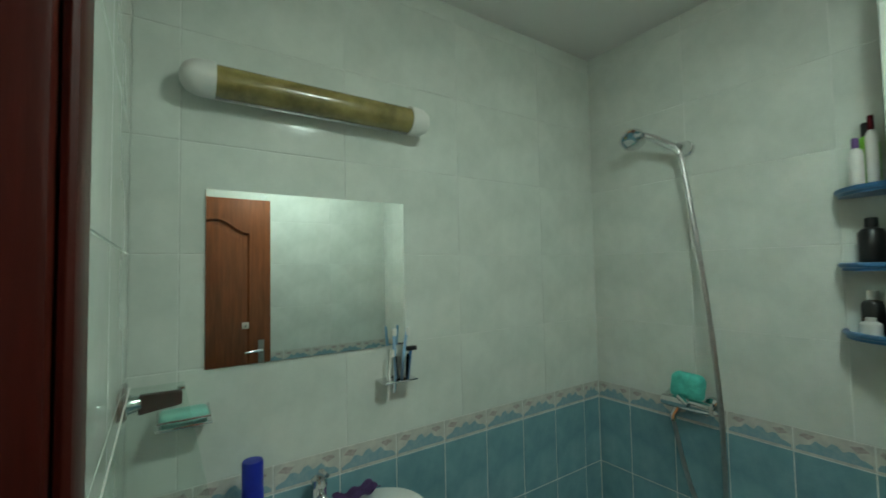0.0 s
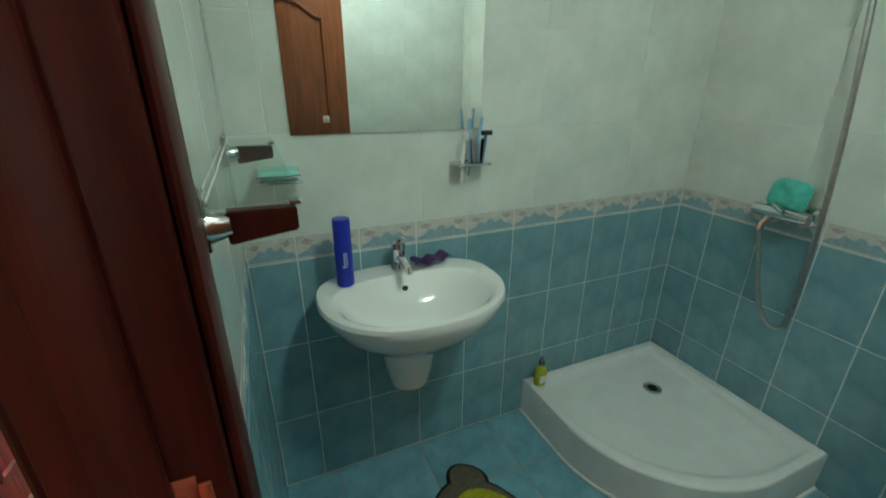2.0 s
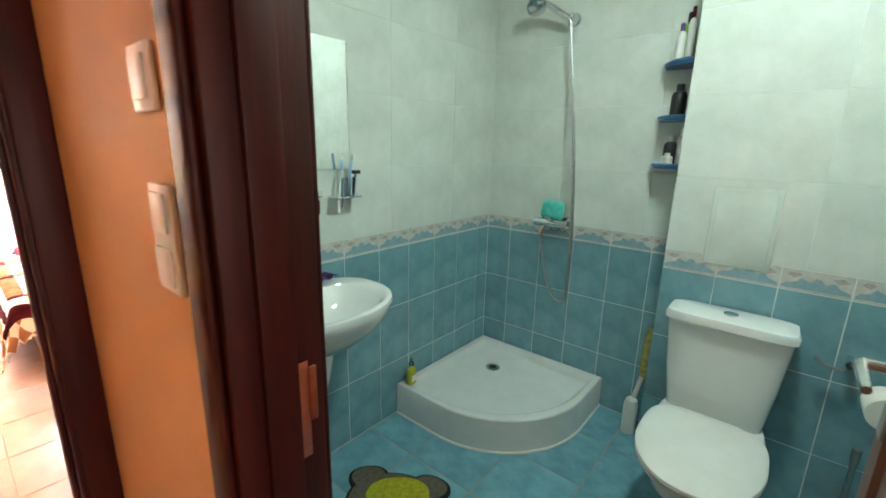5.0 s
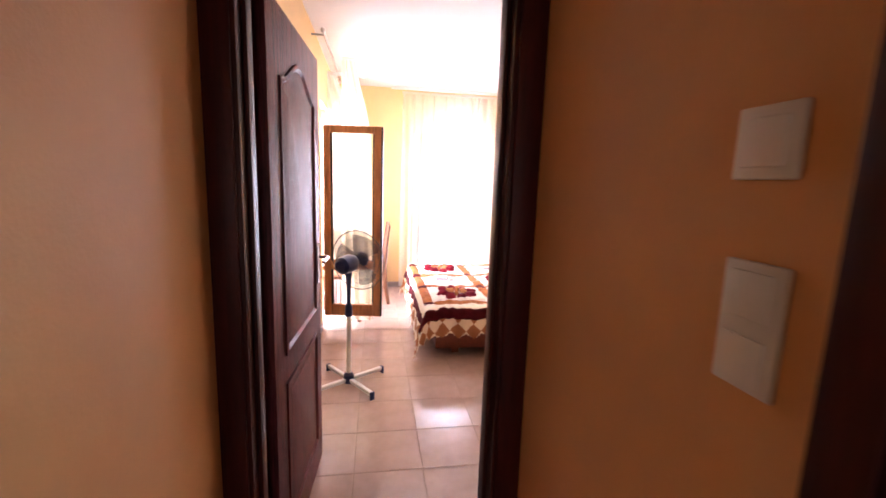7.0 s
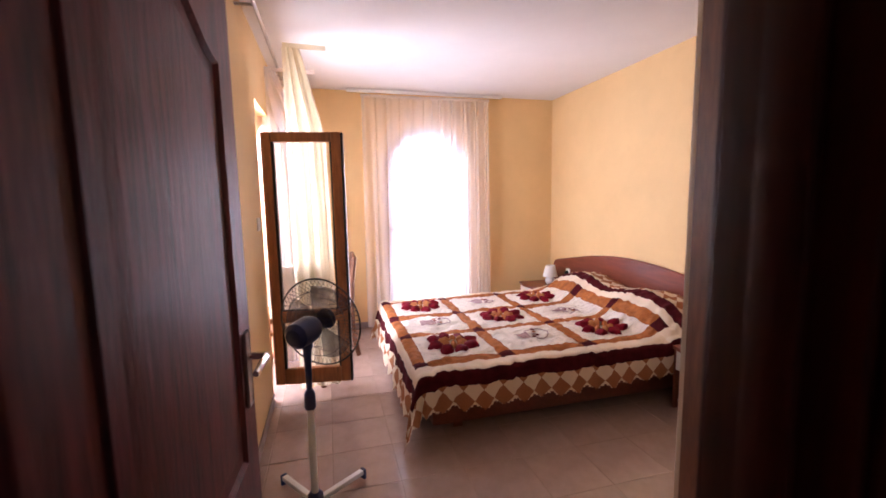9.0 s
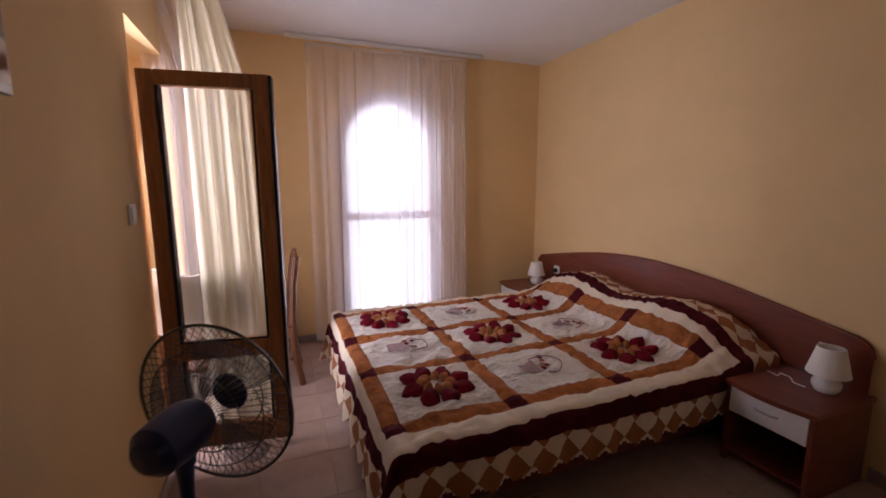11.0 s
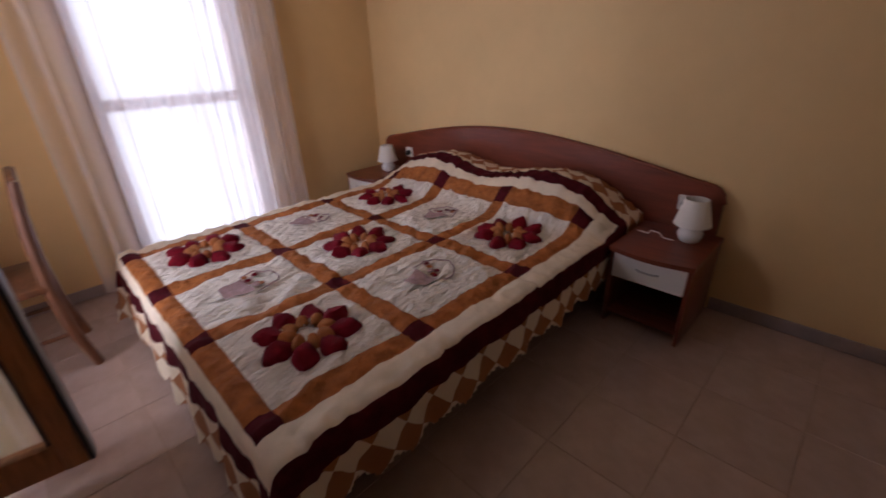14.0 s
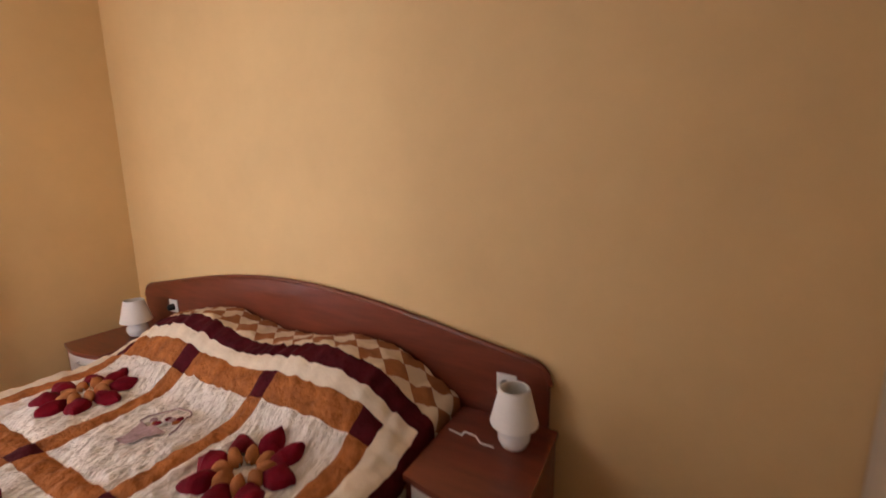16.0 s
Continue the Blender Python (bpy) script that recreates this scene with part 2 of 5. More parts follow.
# ---------------------------------------------------------------- mesh helpers
def box(bm, x0, x1, y0, y1, z0, z1, bevel=0.0, seg=2):
    r = bmesh.ops.create_cube(bm, size=1)
    vs = r["verts"]
    for v in vs:
        v.co = Vector(((x0 + x1) / 2 + v.co.x * (x1 - x0), (y0 + y1) / 2 + v.co.y * (y1 - y0), (z0 + z1) / 2 + v.co.z * (z1 - z0)))
    if bevel:
        es = list({e for v in vs for e in v.link_edges})
        bmesh.ops.bevel(bm, geom=es, offset=bevel, segments=seg, profile=0.5, affect="EDGES")
    return bm


def lathe(bm, profile, steps=32, centre=(0, 0, 0), sx=1.0, sy=1.0):
    """A turned shape from (radius, height) pairs round the z axis."""
    rings = []
    for r, z in profile:
        rings.append([bm.verts.new((centre[0] + sx * r * math.cos(2 * math.pi * i / steps), centre[1] + sy * r * math.sin(2 * math.pi * i / steps), centre[2] + z)) for i in range(steps)])
    for a, b in zip(rings, rings[1:]):
        for i in range(steps):
            bm.faces.new((a[i], a[(i + 1) % steps], b[(i + 1) % steps], b[i]))
    if profile[0][0] > 1e-5:
        bm.faces.new(list(reversed(rings[0])))
    if profile[-1][0] > 1e-5:
        bm.faces.new(rings[-1])
    return bm


def tube(bm, points, radius, steps=10):
    """A round bar along points; radius may be a list."""
    points = [Vector(p) for p in points]
    radii = radius if isinstance(radius, (list, tuple)) else [radius] * len(points)
    rings, side = [], None
    for i, p in enumerate(points):
        d = (points[min(i + 1, len(points) - 1)] - points[max(i - 1, 0)]).normalized()
        if side is None:
            side = d.orthogonal().normalized()
        side = (side - d * side.dot(d)).normalized()
        up = d.cross(side)
        rings.append([bm.verts.new(p + radii[i] * (side * math.cos(2 * math.pi * k / steps) + up * math.sin(2 * math.pi * k / steps))) for k in range(steps)])
    for a, b in zip(rings, rings[1:]):
        for k in range(steps):
            bm.faces.new((a[k], a[(k + 1) % steps], b[(k + 1) % steps], b[k]))
    bm.faces.new(list(reversed(rings[0])))
    bm.faces.new(rings[-1])
    return bm


def prism(bm, outline, z0, z1):
    """A plate from a flat outline of (x, y), between two heights."""
    lo = [bm.verts.new((x, y, z0)) for x, y in outline]
    hi = [bm.verts.new((x, y, z1)) for x, y in outline]
    n = len(outline)
    for i in range(n):
        bm.faces.new((lo[i], lo[(i + 1) % n], hi[(i + 1) % n], hi[i]))
    bm.faces.new(list(reversed(lo)))
    bm.faces.new(hi)
    return bm


def turned(bm, m):
    bmesh.ops.transform(bm, matrix=m, verts=bm.verts)
    return bm


def mesh_of(name, bm, mats, smooth=True):
    bmesh.ops.recalc_face_normals(bm, faces=bm.faces)
    me = bpy.data.meshes.new(name)
    bm.to_mesh(me)
    bm.free()
    for m in mats if isinstance(mats, (list, tuple)) else [mats]:
        me.materials.append(m)
    if smooth:
        me.shade_smooth()
        me.set_sharp_from_angle(angle=radians(35))
    return me


def part(name, bm, mat, parent=None, label="", smooth=True):
    ob = new(name, mesh_of(name, bm, mat, smooth))
    if parent:
        ob.parent = parent
    return tagged(ob, label)


def thing(name, label, category, at=(0, 0, 0), turn=0, group=""):
    ob = new(name)
    ob.empty_display_size = 0.1
    ob.matrix_world = pose(*at, 0, 0, turn)
    return tagged(ob, label, category, group)


def structure(name, bm, mat, label="", smooth=False):
    return tagged(part(name, bm, mat, None, "", smooth), label, name.split("_")[0], "", "structure")


B = bmesh.new
CEIL = 2.55
HALL_X = 0.98      # hall side of the bathroom wall
BATH_X0, BATH_X1, BATH_Y0, BATH_Y1 = 1.11, 2.93, -0.08, 1.724
SHAFT_X, SHAFT_Y = 2.68, 0.675
ROOM_X0, ROOM_X1, ROOM_Y0, ROOM_Y1 = 0.05, 3.113, 1.83, 6.07
DOOR_TOP = 1.93
BATH_TOP = 2.01

# ---------------------------------------------------------------- large structure
structure("ground", box(B(), -150, 150, -150, 150, -3.4, -3.2), M["paving"], "pale concrete ground outside the house")
structure("floor_slab", box(B(), -0.6, 3.5, -3.7, 6.4, -0.2, -0.0022), M["floor_grout"], "concrete floor slab with brown grout")
ob = structure("ceiling", box(B(), -0.6, 3.5, -3.7, 6.4, CEIL, CEIL + 0.15), M["ceiling"], "white painted ceiling")

# hall walls
LEFT_HALL = 0.126
structure("wall_hall_west", box(B(), LEFT_HALL - 0.15, LEFT_HALL, -3.3, 1.69, -0.012, CEIL), M["hall_wall"], "orange painted hall wall")
bm = B()
box(bm, HALL_X, BATH_X0 - 0.012, -3.3, 0.14, -0.012, CEIL)
box(bm, HALL_X, BATH_X0 - 0.012, 0.845, BATH_Y1 - 0.034, -0.012, CEIL)
box(bm, HALL_X, BATH_X0 - 0.012, 0.14, 0.845, BATH_TOP + 0.03, CEIL)
structure("wall_hall_east", bm, M["hall_wall"], "orange painted hall wall with a doorway")
# unseen end of the hall, closed here with an opening invented for the fill lamp
bm = B()
for x0, x1, z0, z1 in ((-0.6, 0.0, 0, CEIL), (0.9, 3.5, 0, CEIL), (0.0, 0.9, 0, 0.9), (0.0, 0.9, 2.2, CEIL)):
    box(bm, x0, x1, -3.45, -3.3, z0 - 0.012, z1)
structure("wall_hall_south", bm, M["hall_wall"], "unseen orange end wall of the hall with made-up opening")

# bedroom walls
bm = B()
OPEN_L, OPEN_R = 0.175, 0.923
for x0, x1, z0, z1 in ((-0.6, OPEN_L, 0, CEIL), (OPEN_R, 3.5, 0, CEIL), (OPEN_L, OPEN_R, DOOR_TOP + 0.03, CEIL)):
    box(bm, x0, x1, 1.738, ROOM_Y0, z0 - 0.012, z1)
hall_skin = B()
for x0, x1, z0, z1 in ((-0.6, OPEN_L, 0, CEIL), (OPEN_R, BATH_X0 - 0.014, 0, CEIL), (OPEN_L, OPEN_R, DOOR_TOP + 0.03, CEIL)):
    box(hall_skin, x0, x1, 1.69, 1.736, z0 - 0.012, z1)
structure("wall_hall_north", hall_skin, M["hall_wall"], "orange painted end of the hall round the bedroom door")
structure("wall_bedroom_south", bm, M["orange_wall"], "yellow painted bedroom wall with a doorway")
structure("wall_bedroom_east", box(B(), ROOM_X1, 3.5, ROOM_Y0, 6.4, -0.012, CEIL), M["orange_wall"], "warm yellow painted wall behind the bed")
BAL_Y0, BAL_Y1, BAL_TOP = 4.53, 5.25, 2.10
bm = B()
for y0, y1, z0, z1 in ((ROOM_Y0, BAL_Y0, 0, CEIL), (BAL_Y1, ROOM_Y1, 0, CEIL), (BAL_Y0, BAL_Y1, BAL_TOP, CEIL)):
    box(bm, -0.25, ROOM_X0, y0, y1, z0 - 0.012, z1)
structure("wall_bedroom_west", bm, M["orange_wall"], "yellow painted wall with a balcony doorway")

# window wall with an arched opening
WX0, WX1, SPRING = 1.08, 2.08, 1.71
WC, WR = (WX0 + WX1) / 2, (WX1 - WX0) / 2
bm = B()
box(bm, -0.25, WX0, ROOM_Y1, 6.4, -0.012, CEIL)
box(bm, WX1, ROOM_X1, ROOM_Y1, 6.4, -0.012, CEIL)
ARC = 28
for i in range(ARC):
    a0, a1 = math.pi * (1 - i / ARC), math.pi * (1 - (i + 1) / ARC)
    p, q = (WC + WR * math.cos(a0), SPRING + WR * math.sin(a0)), (WC + WR * math.cos(a1), SPRING + WR * math.sin(a1))
    vs = [bm.verts.new((x, y, z)) for y in (ROOM_Y1, 6.4) for x, z in (p, q, (q[0], CEIL), (p[0], CEIL))]
    for f in ((0, 1, 2, 3), (7, 6, 5, 4), (0, 4, 5, 1), (3, 2, 6, 7)):
        bm.faces.new([vs[k] for k in f])
bmesh.ops.remove_doubles(bm, verts=bm.verts, dist=0.0005)
structure("wall_bedroom_north", bm, M["orange_wall"], "yellow painted wall with an arched window opening")

# bathroom walls behind the tiles
GROUT_GAP = 0.0016
structure("wall_bath_north", box(B(), BATH_X0 - 0.012, 3.2, BATH_Y1 + GROUT_GAP, 1.734, -0.012, CEIL), M["grout"], "tiled bathroom wall with white grout")
structure("wall_bath_east", box(B(), BATH_X1 + GROUT_GAP, 3.2, -0.3, BATH_Y1 + GROUT_GAP, -0.012, CEIL), M["grout"], "tiled bathroom wall with white grout")
structure("wall_bath_south", box(B(), BATH_X0, BATH_X1, -0.3, BATH_Y0 - GROUT_GAP, -0.012, CEIL), M["grout"], "tiled bathroom wall with white grout")
structure("wall_bath_shaft", box(B(), SHAFT_X + GROUT_GAP, BATH_X1 + GROUT_GAP, BATH_Y0 - GROUT_GAP, SHAFT_Y - GROUT_GAP, -0.012, CEIL), M["grout"], "tiled pipe shaft behind the toilet")
bm = B()
box(bm, BATH_X0 - 0.012, BATH_X0 - GROUT_GAP, 0.876, BATH_Y1 + GROUT_GAP, -0.012, CEIL)
box(bm, BATH_X0 - 0.012, BATH_X0 - GROUT_GAP, BATH_Y0, 0.12, -0.012, CEIL)
box(bm, BATH_X0 - 0.012, BATH_X0 - GROUT_GAP, 0.12, 0.876, BATH_TOP + 0.08, CEIL)
structure("wall_bath_west", bm, M["grout"], "tiled bathroom wall beside the doorway")


# ---------------------------------------------------------------- door frames and doors
def door_frame(name, label, along, lo, hi, face0, face1, top, mat, trim0=0.07, trim1=0.07, proud=0.018):
    """Jamb lining and casings round an opening from lo to hi, through a wall from face0 to face1."""
    ob = tagged(thing(name, label, "door frame"), kind="structure")

    def bar(piece, a0, a1, d0, d1, z0, z1, bev=0.006):
        bm = B()
        if along == "x":
            box(bm, a0, a1, d0, d1, z0, z1, bev)
        else:
            box(bm, d0, d1, a0, a1, z0, z1, bev)
        part(piece, bm, mat, ob)

    jamb = 0.03
    bar("jamb", lo, lo + jamb, face0 - 0.004, face1 + 0.004, 0, top)
    bar("jamb", hi - jamb, hi, face0 - 0.004, face1 + 0.004, 0, top)
    bar("head", lo, hi, face0 - 0.004, face1 + 0.004, top + 0.001, top + jamb)
    mid = (face0 + face1) / 2
    bar("door_stop", lo + jamb + 0.001, lo + jamb + 0.013, mid - 0.03, mid + 0.02, 0, top - 0.002, 0.003)
    bar("door_stop", hi - jamb - 0.013, hi - jamb - 0.001, mid - 0.03, mid + 0.02, 0, top - 0.002, 0.003)
    for d0, d1 in ((face0 - proud, face0 - 0.005), (face1 + 0.005, face1 + proud)):
        bar("casing", lo - trim0 + 0.02, lo + 0.02, d0, d1, 0, top + 0.07, 0.007)
        bar("casing", hi - 0.02, hi + trim1 - 0.02, d0, d1, 0, top + 0.07, 0.007)
        bar("casing", lo + 0.021, hi - 0.021, d0, d1, top + 0.008, top + 0.07, 0.007)
    return ob


door_frame("door_frame_bath", "dark red varnished wooden bathroom door frame", "y", 0.14, 0.845, HALL_X, BATH_X0, BATH_TOP, M["dark_wood"], trim1=0.06)
door_frame("door_frame_bedroom", "dark red varnished wooden bedroom door frame", "x", OPEN_L, OPEN_R, 1.69, ROOM_Y0, DOOR_TOP, M["dark_wood"], trim1=0.076)


def panel_outline(x0, x1, z0, z1, arch):
    pts = [(x0, z0), (x1, z0)]
    n = 20
    for i in range(n + 1):
        s = 1 - i / n
        z = z1 - arch + arch * (0.5 - 0.5 * math.cos(2 * math.pi * s)) if arch else z1
        pts.append((x0 + (x1 - x0) * s, z))
    return pts


def panel_door(name, label, width, height, mat, at, turn):
    """A leaf hinged at its origin, along +x, with two panels on each face, handles and hinges."""
    ob = thing(name, label, "door", at, turn)
    th = 0.038
    part("leaf", box(B(), 0, width, -th / 2, th / 2, 0.01, height, 0.003), mat, ob)
    for side in (1, -1):
        for z0, z1, arch in ((0.16, 0.70, 0.0), (0.80, height - 0.12, 0.09)):
            x0, x1 = 0.115, width - 0.115
            for k, (inset, depth) in enumerate(((0.0, 0.009), (0.045, 0.012))):
                out = panel_outline(x0 + inset, x1 - inset, z0 + inset, z1 - inset, arch * (1 - 4 * inset))
                bm = B()
                if k == 0:
                    inner = panel_outline(x0 + 0.026, x1 - 0.026, z0 + 0.026, z1 - 0.026, arch * 0.9)
                    rows = [[bm.verts.new((x, side * (th / 2 + h), z)) for x, z in o] for o, h in ((out, -0.002), (out, depth * 0.7), ([((a + c) / 2, (b + d) / 2) for (a, b), (c, d) in zip(out, inner)], depth), (inner, -0.002))]
                    n = len(out)
                    for a, b in zip(rows, rows[1:]):
                        for i in range(n):
                            bm.faces.new((a[i], a[(i + 1) % n], b[(i + 1) % n], b[i]))
                    part("moulding", bm, mat, ob)
                else:
                    back = [bm.verts.new((x, side * (th / 2 - 0.002), z)) for x, z in out]
                    inner = panel_outline(x0 + inset + 0.03, x1 - inset - 0.03, z0 + inset + 0.03, z1 - inset - 0.03, arch * 0.7)
                    front = [bm.verts.new((x, side * (th / 2 + 0.006), z)) for x, z in inner]
                    n = len(out)
                    for i in range(n):
                        bm.faces.new((back[i], back[(i + 1) % n], front[(i + 1) % n], front[i]))
                    bm.faces.new(front)
                    part("raised_panel", bm, mat, ob)
        plate = part("handle_plate", box(B(), width - 0.075, width - 0.04, side * th / 2, side * (th / 2 + 0.006), 0.92, 1.10, 0.002), M["brushed"], ob)
        y = side * (th / 2 + 0.045)
        part("handle", tube(B(), [(width - 0.057, side * th / 2, 1.04), (width - 0.057, y, 1.04), (width - 0.075, y + side * 0.005, 1.042), (width - 0.16, y, 1.035)], [0.009, 0.009, 0.009, 0.007]), M["chrome"], ob)
    part("lock_plate", box(B(), width - 0.0005, width + 0.002, -0.011, 0.011, 0.88, 1.10), M["brushed"], ob)
    for z in (0.25, 1.05, height - 0.22):
        part("hinge", lathe(B(), [(0.007, z - 0.045), (0.007, z + 0.045)], 12, (-0.004, th / 2 + 0.004, 0)), M["brushed"], ob)
    return ob


tagged(panel_door("door_1", "open dark mahogany bedroom door with arched raised panels", 0.73, DOOR_TOP - 0.02, M["door_wood"], (0.215, ROOM_Y0 + 0.02, 0), 86.5), kind="structure")
bath_door = tagged(panel_door("door_2", "open reddish brown bathroom door with arched panels", 0.635, BATH_TOP - 0.02, M["red_wood"], (BATH_X0 + 0.022, 0.125, 0), -2), kind="structure")


# ---------------------------------------------------------------- bathroom fixtures
ob = thing("ceiling_lamp", "round white flush lamp on the bathroom ceiling", "lamp", (1.90, 0.42, 0))
part("base_ring", lathe(B(), [(0.15, CEIL - 0.025), (0.155, CEIL - 0.02), (0.155, CEIL - 0.001), (0.15, CEIL - 0.001)]), M["white_plastic"], ob)
glow = bpy.data.materials.new("lit_opal_glass")
glow.use_nodes = True
glow.node_tree.nodes["Principled BSDF"].inputs["Emission Color"].default_value = (0.86, 1.0, 0.9, 1)
glow.node_tree.nodes["Principled BSDF"].inputs["Emission Strength"].default_value = 6
part("diffuser", lathe(B(), [(0.0, CEIL - 0.09), (0.06, CEIL - 0.085), (0.11, CEIL - 0.065), (0.138, CEIL - 0.026)]), glow, ob)


def wall_lamp():
    ob = thing("wall_lamp", "tubular wall lamp with amber cover and white end caps", "lamp", (1.25, BATH_Y1, 2.035))
    part("back_plate", box(B(), 0.03, 0.63, -0.03, 0, -0.03, 0.03, 0.004), M["white_plastic"], ob)
    bm = lathe(B(), [(0.042, 0.0), (0.042, 0.58)], 28)
    part("tube_cover", turned(bm, Matrix.Translation((0.04, -0.055, 0)) @ Matrix.Rotation(radians(90), 4, "Y")), M["amber"], ob, "amber brown ribbed plastic cover")
    cap = [(0.0475, 0.0), (0.0475, 0.03), (0.044, 0.05), (0.034, 0.068), (0.018, 0.079), (0, 0.082)]
    part("end_cap", turned(lathe(B(), cap, 28), Matrix.Translation((0.62, -0.055, 0)) @ Matrix.Rotation(radians(90), 4, "Y")), M["white_plastic"], ob)
    part("end_cap", turned(lathe(B(), cap, 28), Matrix.Translation((0.04, -0.055, 0)) @ Matrix.Rotation(radians(-90), 4, "Y")), M["white_plastic"], ob)
    part("rail", box(B(), 0.04, 0.62, -0.05, -0.045, -0.047, -0.043), M["brushed"], ob)


wall_lamp()

ob = thing("wall_mirror", "frameless rectangular mirror fixed to the tiled wall", "mirror", (1.275, BATH_Y1, 1.275))
part("pane", box(B(), 0, 0.60, -0.006, -0.001, 0, 0.48), M["mirror"], ob, smooth=False)
part("backing", box(B(), 0.004, 0.596, -0.001, 0.0, 0.004, 0.476), M["brushed"], ob)


def basin():
    """A wall-hung oval basin with a half pedestal; origin at the wall, rim height 0."""
    ob = thing("washbasin", "white porcelain washbasin with half pedestal on the wall", "washbasin", (1.56, BATH_Y1, 0.84))
    w, d = 0.285, 0.43

    def rim(scale, sink, back):
        pts = []
        n = 48
        for i in range(n):
            a = 2 * math.pi * i / n
            x, y = math.cos(a), math.sin(a)
            px = w * scale * math.copysign(abs(x) ** 0.85, x)
            py = -d * 0.47 - (0.5 * d if y < 0 else 0.45 * d) * scale * -y * (1 if y < 0 else 1)
            py = -0.20 + (0.235 * y if y < 0 else 0.198 * (abs(y) ** 0.6)) * scale
            pts.append((px, min(py, back), sink))
        return pts

    bm = B()
    loops = [rim(0.36, -0.165, -0.03), rim(0.62, -0.145, -0.02), rim(0.86, -0.085, -0.004), rim(0.97, -0.035, -0.002), rim(1.0, -0.012, -0.002), rim(0.985, 0.0, -0.002), rim(0.94, 0.002, -0.004)]
    bowl = lambda s, z: [(p[0] * 1.0, -0.235 + (p[1] + 0.2) * 0.84, z) for p in rim(s, z, 0)]
    loops += [bowl(0.86, -0.001), bowl(0.80, -0.016), bowl(0.70, -0.055), bowl(0.5, -0.10), bowl(0.22, -0.125), bowl(0.06, -0.13)]
    rows = [[bm.verts.new(p) for p in loop] for loop in loops]
    for a, b in zip(rows, rows[1:]):
        for i in range(48):
            bm.faces.new((a[i], a[(i + 1) % 48], b[(i + 1) % 48], b[i]))
    bm.faces.new(rows[-1])
    bm.faces.new(list(reversed(rows[0])))
    part("basin", bm, M["porcelain"], ob)
    bm = B()
    lathe(bm, [(0.04, -0.40), (0.066, -0.385), (0.082, -0.32), (0.098, -0.22), (0.112, -0.14)], 32, (0, -0.13, 0), 1.0, 1.0)
    part("half_pedestal", bm, M["porcelain"], ob)
    part("drain", lathe(B(), [(0.022, -0.129), (0.022, -0.126), (0.014, -0.127)], 20, (0, -0.235, 0)), M["chrome"], ob)
    bm = turned(lathe(B(), [(0.013, 0), (0.013, 0.004), (0.009, 0.005)], 18), Matrix.Translation((0.0, -0.108, -0.042)) @ Matrix.Rotation(radians(62), 4, "X"))
    part("overflow", bm, M["black"], ob)
    tap = part("tap", tube(lathe(B(), [(0.026, 0.0), (0.026, 0.012), (0.021, 0.02), (0.021, 0.07), (0.024, 0.075), (0.022, 0.095), (0.012, 0.102)], 24, (0, -0.055, 0)), [(0, -0.06, 0.045), (0, -0.12, 0.05), (0, -0.155, 0.04), (0, -0.16, 0.025)], [0.014, 0.012, 0.011, 0.011]), M["chrome"], ob)
    part("lever", tube(B(), [(0, -0.055, 0.10), (0, -0.075, 0.118), (0, -0.125, 0.128)], [0.010, 0.010, 0.006]), M["chrome"], tap)


basin()

ob = thing("spray_can", "tall cobalt blue foam can with cap on the washbasin", "can", (1.375, 1.62, 0.8415))
part("can", lathe(B(), [(0.024, 0), (0.0262, 0.003), (0.0262, 0.135), (0.024, 0.142)], 28), M["blue_can"], ob)
part("cap", lathe(B(), [(0.0255, 0.1425), (0.0255, 0.205), (0.0235, 0.21), (0, 0.211)], 28), M["blue_can"], ob)
font = bpy.data.curves.new("word", "FONT")
font.body, font.size, font.extrude = "foam", 0.024, 0.0004
word = new("lettering", font)
word.parent = ob
font.materials.append(M["white_plastic"])
word.matrix_basis = Matrix(((0, 1, 0, 0.006), (0, 0, -1, -0.0266), (-1, 0, 0, 0.125), (0, 0, 0, 1))) @ Matrix.Rotation(radians(180), 4, "Z") @ Matrix.Translation((-0.06, 0, 0))

bm = B()
NX, NY = 22, 12
grid = [[bm.verts.new((i / NX * 0.135, j / NY * 0.062, 0.010 + 0.006 * math.sin(i * 0.7) + 0.004 * math.cos(j * 1.1 + i * 0.3))) for j in range(NY + 1)] for i in range(NX + 1)]
for i in range(NX):
    for j in range(NY):
        bm.faces.new((grid[i][j], grid[i + 1][j], grid[i + 1][j + 1], grid[i][j + 1]))
bmesh.ops.solidify(bm, geom=bm.faces[:], thickness=0.006)
ob = thing("cloth", "folded purple cloth lying on the washbasin rim", "cloth", (1.612, 1.630, 0.850), 8)
part("fold", bm, M["purple"], ob)


